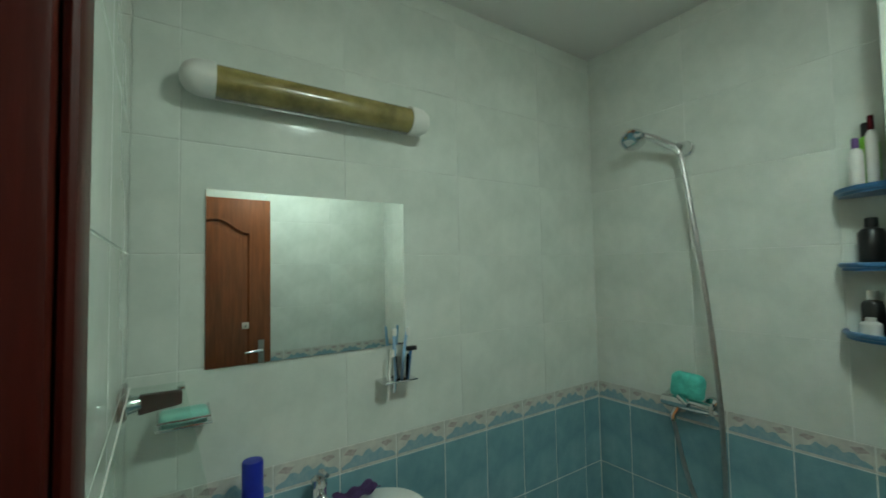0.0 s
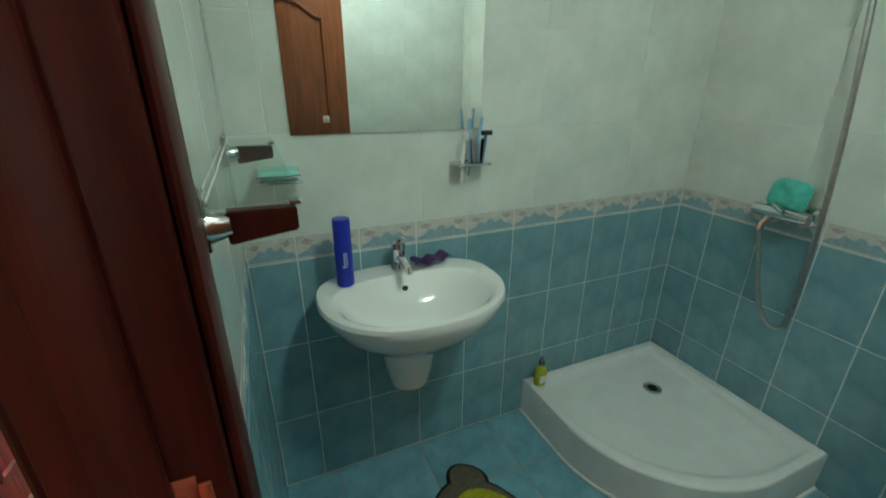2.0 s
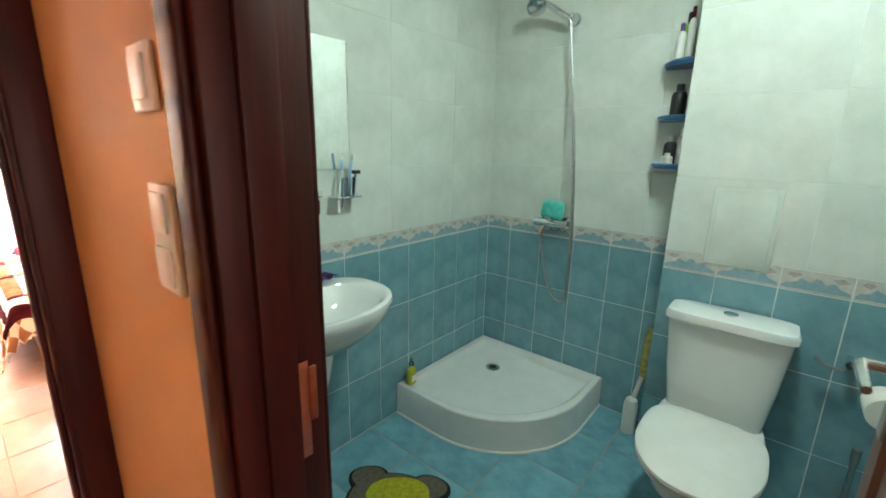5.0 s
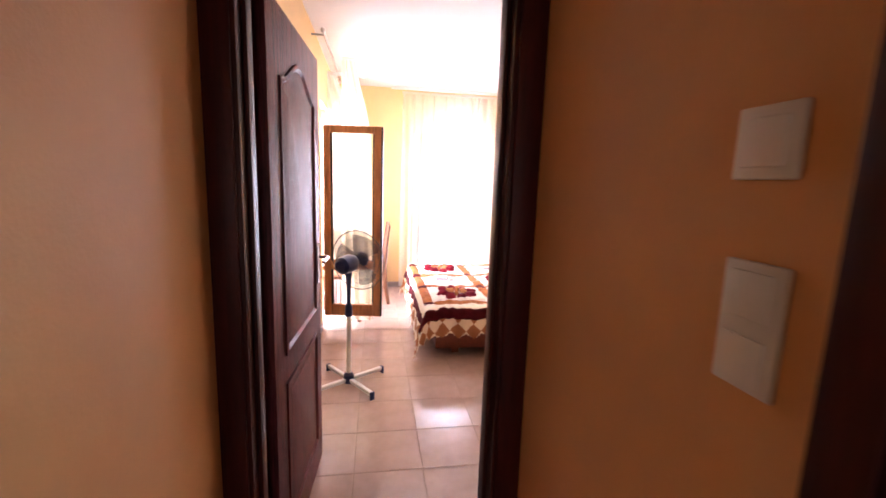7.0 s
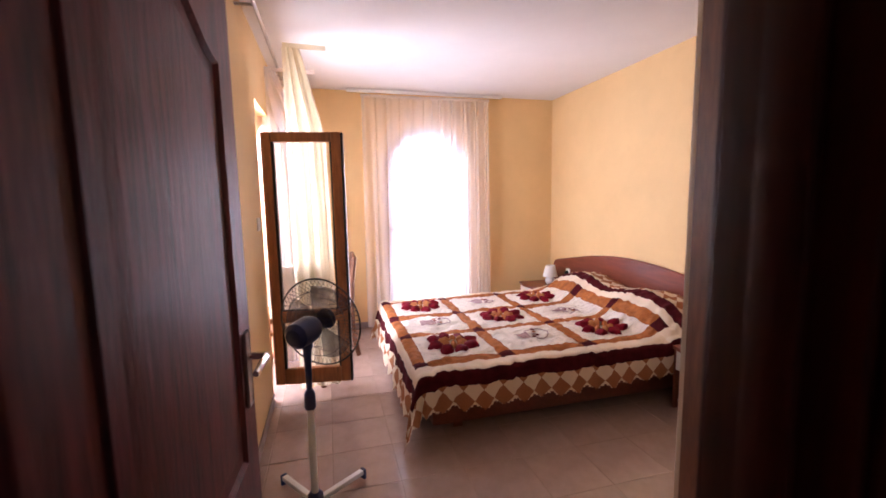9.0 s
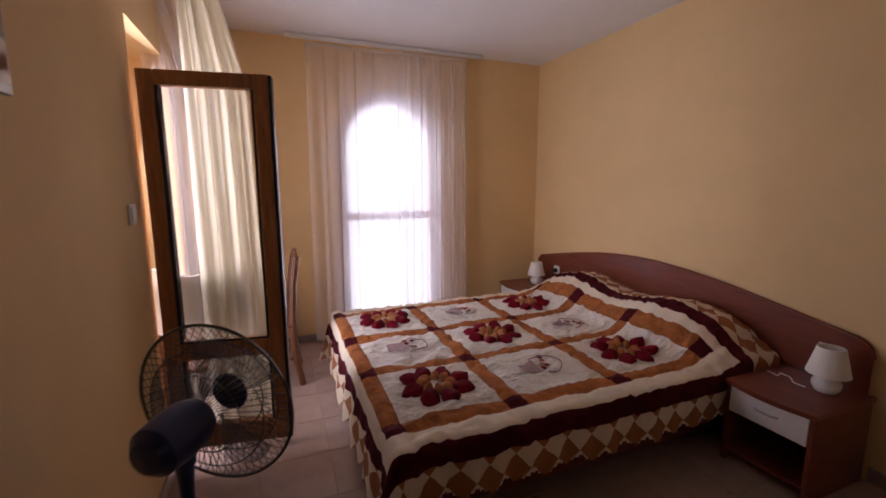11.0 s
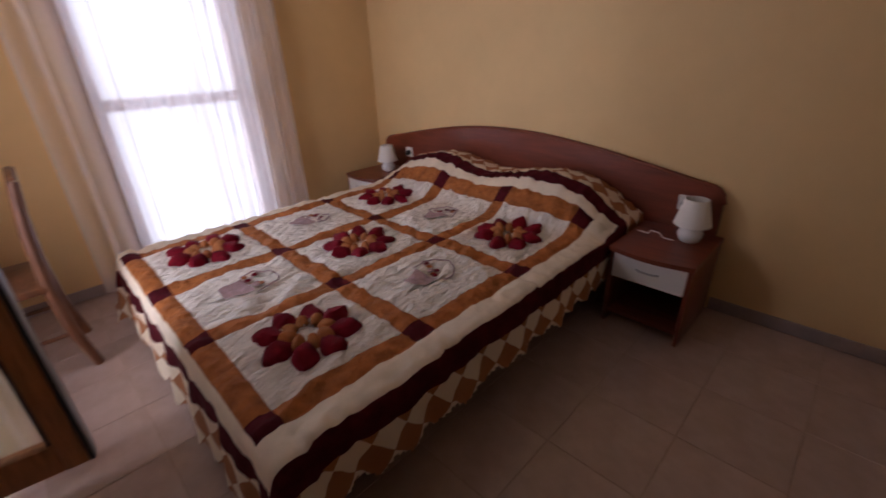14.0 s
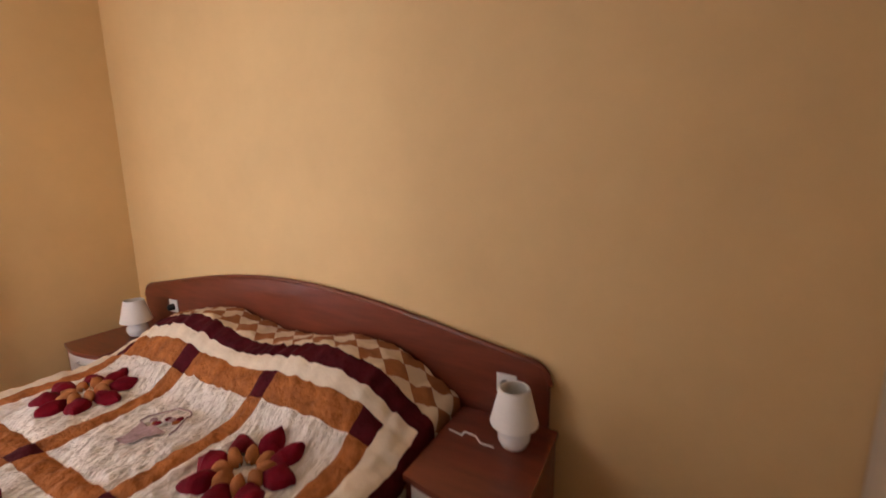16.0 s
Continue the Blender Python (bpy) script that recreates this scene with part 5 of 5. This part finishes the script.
table_lamp(2.93, 3.375)
table_lamp(2.90, 5.70)


def socket(y):
    ob = thing("wall_socket", "white socket with black plug on the headboard", "socket", (ROOM_X1 - 0.0305, y, 0.565), 0, "sockets on the headboard")
    part("frame", box(B(), -0.010, -0.0005, -0.04, 0.04, -0.04, 0.04, 0.004), M["white_plastic"], ob)
    part("plug", tube(B(), [(-0.010, 0.0, -0.005), (-0.03, 0.0, -0.005), (-0.045, 0.0, -0.012)], [0.022, 0.02, 0.012], 16), M["black"], ob)


socket(3.455)
socket(5.62)
ob = thing("lamp_cable", "thin white lamp cable lying on the nightstand", "cable", (0, 0, 0.4258))
part("cord", tube(B(), [(2.93 - 0.05 * math.cos(i * 0.1), 3.43 + 0.018 * i + 0.004 * math.sin(i * 1.3), 0.004 + (0.02 if 3 < i < 7 else 0.0)) for i in range(11)], 0.003, 8), M["white_plastic"], ob)

# ---------------------------------------------------------------- wardrobe
WARD_Y = 2.43
ob = thing("wardrobe", "tall cream laminate wardrobe with curved metal handles", "wardrobe")
part("carcass", box(B(), 1.46, 3.105, ROOM_Y0 + 0.006, WARD_Y - 0.022, 0.0, 2.45, 0.002), M["chair_wood"], ob)
edges = [3.105, 2.635, 2.205, 1.83, 1.46]
for k, (b, a) in enumerate(zip(edges, edges[1:])):
    door = part("wardrobe_door", box(B(), a + 0.005, b - 0.005, WARD_Y - 0.0215, WARD_Y, 0.06, 2.44, 0.002), M["wardrobe"], ob)
    hx = a + 0.045 if k % 2 == 0 else b - 0.045
    bow = 0.012 if k % 2 == 0 else -0.012
    part("handle", tube(B(), [(hx, WARD_Y, 0.945), (hx + bow, WARD_Y + 0.026, 0.963), (hx + bow * 2, WARD_Y + 0.03, 0.995), (hx + bow, WARD_Y + 0.026, 1.027), (hx, WARD_Y, 1.045)], 0.006), M["brushed"], door, "curved metal handle")
part("plinth", box(B(), 1.47, 3.10, WARD_Y - 0.0215, WARD_Y - 0.012, 0.0, 0.055), M["wardrobe"], ob)


# ---------------------------------------------------------------- fan, chair, desk
def fan():
    ob = thing("standing_fan", "white and navy standing fan with wire cage", "fan", (0.365, 3.335, 0))
    hub = part("base_hub", lathe(B(), [(0.035, 0.02), (0.038, 0.03), (0.035, 0.075), (0.022, 0.09)], 20), M["navy"], ob)
    for a in (35, 125, 215, 305):
        c, s = math.cos(radians(a)), math.sin(radians(a))
        leg = part("foot_bar", turned(box(B(), 0.02, 0.27, -0.014, 0.014, 0.028, 0.052, 0.004), Matrix.Rotation(radians(a), 4, "Z")), M["white_plastic"], ob)
        part("foot_cap", turned(box(B(), 0.2705, 0.285, -0.016, 0.016, 0.001, 0.054, 0.004), Matrix.Rotation(radians(a), 4, "Z")), M["navy"], leg)
    part("lower_pole", lathe(B(), [(0.0155, 0.09), (0.0155, 0.50)], 18), M["white_plastic"], ob)
    part("collar", lathe(B(), [(0.022, 0.49), (0.026, 0.50), (0.024, 0.56), (0.016, 0.58)], 18), M["navy"], ob)
    part("upper_pole", lathe(B(), [(0.0125, 0.58), (0.016, 0.70), (0.02, 0.78)], 18), M["navy"], ob)
    ax = Vector((0.51, 0.86, 0.05)).normalized()
    turn = ax.to_track_quat("Z", "Y").to_matrix().to_4x4()
    at = Matrix.Translation((0.0, -0.0, 0.848)) @ turn
    part("motor", turned(lathe(B(), [(0, -0.10), (0.035, -0.095), (0.055, -0.075), (0.06, -0.03), (0.06, 0.02), (0.05, 0.05), (0.0, 0.055)], 26), at), M["navy"], ob)
    part("neck", tube(B(), [(0, 0, 0.77), (0, 0, 0.81)], 0.026, 16), M["navy"], ob)
    bm = B()
    R, zc, dp = 0.205, 0.11, 0.055
    for k in range(56):
        a = 2 * math.pi * k / 56
        for sgn in (-1, 1):
            pts = [(r * math.cos(a + sgn * 0.3 * (1 - r / R)), r * math.sin(a + sgn * 0.3 * (1 - r / R)), zc + sgn * dp * (1 - (r / R) ** 2.6)) for r in (0.05, 0.1, 0.15, 0.185, R)]
            tube(bm, pts, 0.0011, 4)
    tagged(part("wire_cage", turned(bm, at), M["dark_wire"], ob), kind="stuff")
    for r, z in ((R, zc), (0.10, zc + dp * 0.85), (0.10, zc - dp * 0.85), (0.15, zc + dp * 0.56), (0.15, zc - dp * 0.56)):
        part("cage_ring", turned(tube(B(), [(r * math.cos(i * math.pi / 24), r * math.sin(i * math.pi / 24), z) for i in range(49)], 0.004 if r == R else 0.0016, 8), at), M["dark_wire"], ob)
    part("badge", turned(lathe(B(), [(0.05, 0), (0.05, 0.004), (0, 0.008)], 24), at @ Matrix.Translation((0, 0, zc + dp))), M["navy"], ob)
    for k in range(3):
        bm = B()
        rows = []
        for i in range(9):
            r = 0.03 + 0.15 * i / 8
            row = []
            for j in range(7):
                v = (j / 6 - 0.5)
                a = 2 * math.pi * k / 3 + v * (1.5 - 0.3 * i / 8)
                row.append(bm.verts.new((r * math.cos(a), r * math.sin(a), zc + v * 0.06)))
            rows.append(row)
        for p, q in zip(rows, rows[1:]):
            for j in range(6):
                bm.faces.new((p[j], p[j + 1], q[j + 1], q[j]))
        bmesh.ops.solidify(bm, geom=bm.faces[:], thickness=0.002)
        part("blade", turned(bm, at), M["fan_blade"], ob, "smoky clear plastic blade")


fan()


def chair(label, x, y, turn):
    ob = thing("wooden_chair", label, "chair", (x, y, 0), turn, "wooden chairs")
    # local: the back stands on the -x side
    for y in (-0.19, 0.19):
        part("back_leg", tube(B(), [(-0.24, y, 0.002), (-0.20, y, 0.22), (-0.19, y, 0.44), (-0.205, y, 0.70), (-0.235, y, 0.91)], [0.02, 0.025, 0.026, 0.024, 0.02], 8), M["chair_wood"], ob)
        part("front_leg", tube(B(), [(0.19, y, 0.002), (0.18, y, 0.42)], [0.015, 0.019], 8), M["chair_wood"], ob)
        part("stretcher", tube(B(), [(-0.20, y, 0.20), (0.18, y, 0.20)], 0.010, 8), M["chair_wood"], ob)
    part("seat", box(B(), -0.21, 0.22, -0.215, 0.215, 0.425, 0.46, 0.012), M["chair_wood"], ob)
    part("top_rail", box(B(), -0.247, -0.222, -0.17, 0.17, 0.83, 0.92, 0.008), M["chair_wood"], ob)
    part("lower_rail", box(B(), -0.212, -0.192, -0.17, 0.17, 0.52, 0.56, 0.005), M["chair_wood"], ob)
    for y in (-0.12, -0.06, 0.0, 0.06, 0.12):
        part("slat", tube(B(), [(-0.20, y, 0.555), (-0.232, y, 0.835)], 0.009, 8), M["chair_wood"], ob)


chair("brown wooden chair with slatted back beside the desk", 0.455, 5.44, 180)
chair("brown wooden chair with white cloth, beside balcony curtain", 0.20, 4.885, 90)


def draped_cloth(x, y):
    """A cloth folded over a chair back, sagging between the posts."""
    bm = B()
    rows = []
    for i in range(15):
        u = i / 14 - 0.5
        sag = 0.05 * (1 - (2 * u) ** 2)
        row = []
        for k in range(13):
            v = k / 12
            a = math.pi * v
            drop = 0.0 if 0.33 < v < 0.67 else (0.30 * (0.33 - v) / 0.33 if v <= 0.33 else 0.22 * (v - 0.67) / 0.33)
            off = 0.036 * math.cos(a) + 0.006 * math.sin(u * 22 + v * 3)
            row.append(bm.verts.new((x + u * 0.35, y - off, 0.985 - sag - drop + 0.012 * math.sin(a) + 0.006 * math.sin(u * 17))))
        rows.append(row)
    for a, b in zip(rows, rows[1:]):
        for k in range(12):
            bm.faces.new((a[k], a[k + 1], b[k + 1], b[k]))
    bmesh.ops.solidify(bm, geom=bm.faces[:], thickness=0.004)
    ob = thing("white_cloth", "white cotton cloth folded over the chair back", "cloth")
    part("fold", bm, M["shade"], ob)


draped_cloth(0.20, 4.651)
ob = thing("desk", "small brown wooden desk in the window corner", "desk")
part("desktop", box(B(), 0.07, 0.46, 5.36, 5.98, 0.71, 0.735, 0.004), M["chair_wood"], ob)
for x in (0.10, 0.42):
    for y in (5.40, 5.94):
        part("leg", box(B(), x - 0.02, x + 0.02, y - 0.02, y + 0.02, 0.001, 0.7095, 0.003), M["chair_wood"], ob)

# balcony: slab, parapet and a plastic chair outside
structure("balcony_slab", box(B(), -1.75, -0.25, 3.2, 6.4, -0.2, -0.02), M["floor_tile"], "tiled balcony floor")
structure("balcony_parapet", box(B(), -1.87, -1.75, 3.2, 6.4, -0.2, 0.95), M["plaster"], "white plastered balcony parapet")

# glowing board added outside the window, standing in for overexposed daylight
day_glow = bpy.data.materials.new("daylight_glow")
day_glow.use_nodes = True
hn, hl = day_glow.node_tree.nodes, day_glow.node_tree.links
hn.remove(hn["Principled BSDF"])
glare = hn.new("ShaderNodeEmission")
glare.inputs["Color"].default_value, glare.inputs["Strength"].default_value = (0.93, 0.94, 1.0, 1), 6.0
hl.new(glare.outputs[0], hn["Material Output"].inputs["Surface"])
structure("backdrop", box(B(), -5, 9, 9.0, 9.05, -3.19, 6.5), day_glow, "added glowing backdrop for the daylight outside the window")


# ---------------------------------------------------------------- skirting
def skirt(name, x0, x1, y0, y1):
    structure(name, box(B(), x0, x1, y0, y1, 0.0, 0.07, 0.003), M["baseboard"], "beige tile skirting along the wall")


skirt("baseboard_east", ROOM_X1 - 0.010, ROOM_X1 - 0.001, WARD_Y + 0.01, HEAD_Y0 - 0.04)
skirt("baseboard_north_a", ROOM_X0 + 0.01, WX0 - 0.01, ROOM_Y1 - 0.010, ROOM_Y1 - 0.001)
skirt("baseboard_north_b", WX1 + 0.01, ROOM_X1 - 0.04, ROOM_Y1 - 0.010, ROOM_Y1 - 0.001)
skirt("baseboard_west_a", ROOM_X0 + 0.001, ROOM_X0 + 0.010, 2.62, BAL_Y0 - 0.02)
skirt("baseboard_west_b", ROOM_X0 + 0.001, ROOM_X0 + 0.010, BAL_Y1 + 0.02, ROOM_Y1 - 0.02)
skirt("baseboard_hall_w", LEFT_HALL + 0.001, LEFT_HALL + 0.010, -3.28, 1.66)
skirt("baseboard_hall_e", HALL_X - 0.010, HALL_X - 0.001, 0.89, 1.66)

# ---------------------------------------------------------------- floor and wall tiles
TILE_MESH = {}


def tile_mesh(w, h, th, mat, bev=0.0012):
    key = (round(w, 3), round(h, 3), mat)
    if key not in TILE_MESH:
        bm = B()
        hi = [bm.verts.new((sx * (w / 2 - bev), sy * (h / 2 - bev), th)) for sx, sy in ((-1, -1), (1, -1), (1, 1), (-1, 1))]
        md = [bm.verts.new((sx * w / 2, sy * h / 2, th - bev)) for sx, sy in ((-1, -1), (1, -1), (1, 1), (-1, 1))]
        lo = [bm.verts.new((sx * w / 2, sy * h / 2, 0)) for sx, sy in ((-1, -1), (1, -1), (1, 1), (-1, 1))]
        bm.faces.new(hi)
        for i in range(4):
            k = (i + 1) % 4
            bm.faces.new((md[i], md[k], hi[k], hi[i]))
            bm.faces.new((lo[i], lo[k], md[k], md[i]))
        TILE_MESH[key] = mesh_of("tile", bm, M[mat], False)
    return TILE_MESH[key]


def tile(parent, mat, m, w, h, th=0.010):
    ob = new("tile", tile_mesh(w, h, th, mat))
    ob.parent = parent
    ob.matrix_world = m


def cuts(lo, hi, pitch, joint, at):
    """Pieces between lo and hi, with joints on a pitch that passes through at."""
    k = math.ceil((lo - at) / pitch + 1e-6)
    edges = [lo]
    while at + k * pitch < hi - 1e-6:
        edges.append(at + k * pitch)
        k += 1
    edges.append(hi)
    return [((a + b) / 2, b - a - joint) for a, b in zip(edges, edges[1:]) if b - a > 0.02]


def floor_tiles(parent, x0, x1, y0, y1, pitch, atx, aty, mat, joint=0.004, z=-0.0105):
    for cx, w in cuts(x0, x1, pitch, joint, atx):
        for cy, h in cuts(y0, y1, pitch, joint, aty):
            tile(parent, mat, Matrix.Translation((cx, cy, z)), w, h)


def wall_tiles(parent, frame_m, s0, s1, at, wide, gap=0.0035):
    """Blue tiles, a border row and pale tiles on a wall; frame_m maps (along, up, out)."""
    rows = [(0.0, 0.3, "blue_tile"), (0.3, 0.6, "blue_tile"), (0.6, 0.9, "blue_tile"), (0.9, 0.98, "border_cream")]
    z = 0.98
    while z < CEIL - 0.03:
        rows.append((z, min(z + 0.3, CEIL), "white_tile"))
        z += 0.3
    for pitch, start, pale in ((0.196, at, False), (0.45, wide, True)):
        for cs, w in cuts(s0, s1, pitch, 0.002 if pale else gap, start):
            for z0, z1, mat in rows:
                if (mat == "white_tile") != pale:
                    continue
                tile(parent, mat, frame_m @ Matrix.Translation((cs, (z0 + z1) / 2, 0)), w, z1 - z0 - (0.0022 if pale else gap), 0.009)
                if mat == "border_cream":
                    motif(parent, frame_m @ Matrix.Translation((cs, 0.94, 0.0092)), w)


MOTIF = {}


def motif(parent, m, w):
    """A raised scallop of blue with a dusty pink strip, as on the border tiles."""
    key = round(w, 3)
    if key not in MOTIF:
        bm = B()
        pts = [(-0.48 * w, -0.030)] + [(-0.48 * w + 0.96 * w * i / 14, -0.022 + 0.040 * math.sin(math.pi * i / 14) ** 0.8 * (0.75 + 0.25 * math.cos(i * 1.9))) for i in range(15)] + [(0.48 * w, -0.030)]
        prism(bm, pts, 0.0, 0.0008)
        k = len(bm.faces)
        prism(bm, [(-0.3 * w, 0.006), (-0.22 * w, 0.022), (-0.36 * w, 0.028), (-0.45 * w, 0.015)], 0.0, 0.0008)
        prism(bm, [(0.3 * w, 0.008), (0.42 * w, 0.018), (0.36 * w, 0.029), (0.2 * w, 0.024)], 0.0, 0.0008)
        bm.faces.ensure_lookup_table()
        for f in bm.faces[k:]:
            f.material_index = 1
        MOTIF[key] = mesh_of("motif", bm, [M["border_blue"], M["border_pink"]], False)
    ob = new("motif", MOTIF[key])
    ob.parent = parent
    ob.matrix_world = m


def facing(origin, along, out):
    a, o = Vector(along), Vector(out)
    u = Vector((0, 0, 1))
    return Matrix(((a.x, u.x, o.x, origin[0]), (a.y, u.y, o.y, origin[1]), (a.z, u.z, o.z, origin[2]), (0, 0, 0, 1)))


def wall_named(name):
    return bpy.data.objects[name]


D_ = 0.009
wall_tiles(wall_named("wall_bath_north"), facing((0, BATH_Y1 + D_, 0), (1, 0, 0), (0, -1, 0)), BATH_X0, BATH_X1, 2.035, 1.215)
wall_tiles(wall_named("wall_bath_east"), facing((BATH_X1 + D_, 0, 0), (0, 1, 0), (-1, 0, 0)), SHAFT_Y, BATH_Y1, BATH_Y1 - 0.16, BATH_Y1)
wall_tiles(wall_named("wall_bath_shaft"), facing((SHAFT_X + D_, 0, 0), (0, 1, 0), (-1, 0, 0)), BATH_Y0, SHAFT_Y, SHAFT_Y - 0.19, SHAFT_Y)
wall_tiles(wall_named("wall_bath_shaft"), facing((0, SHAFT_Y - D_, 0), (1, 0, 0), (0, 1, 0)), SHAFT_X + 0.001, BATH_X1 - 0.001, SHAFT_X + 0.196, SHAFT_X)
wall_tiles(wall_named("wall_bath_south"), facing((0, BATH_Y0 - D_, 0), (1, 0, 0), (0, 1, 0)), BATH_X0, SHAFT_X, SHAFT_X - 0.196, SHAFT_X)
wall_tiles(wall_named("wall_bath_west"), facing((BATH_X0 - D_, 0, 0), (0, 1, 0), (1, 0, 0)), 0.876, BATH_Y1, BATH_Y1 - 0.19, BATH_Y1)
slab = wall_named("floor_slab")
floor_tiles(slab, BATH_X0 - 0.02, BATH_X1, BATH_Y0, BATH_Y1, 0.333, 1.30, 0.45, "bath_floor")
floor_tiles(slab, ROOM_X0, ROOM_X1, ROOM_Y0 + 0.005, ROOM_Y1, 0.333, 0.775, 2.42, "floor_tile")
floor_tiles(slab, LEFT_HALL, BATH_X0 - 0.025, -3.28, ROOM_Y0, 0.333, 0.775, 0.42, "floor_tile")
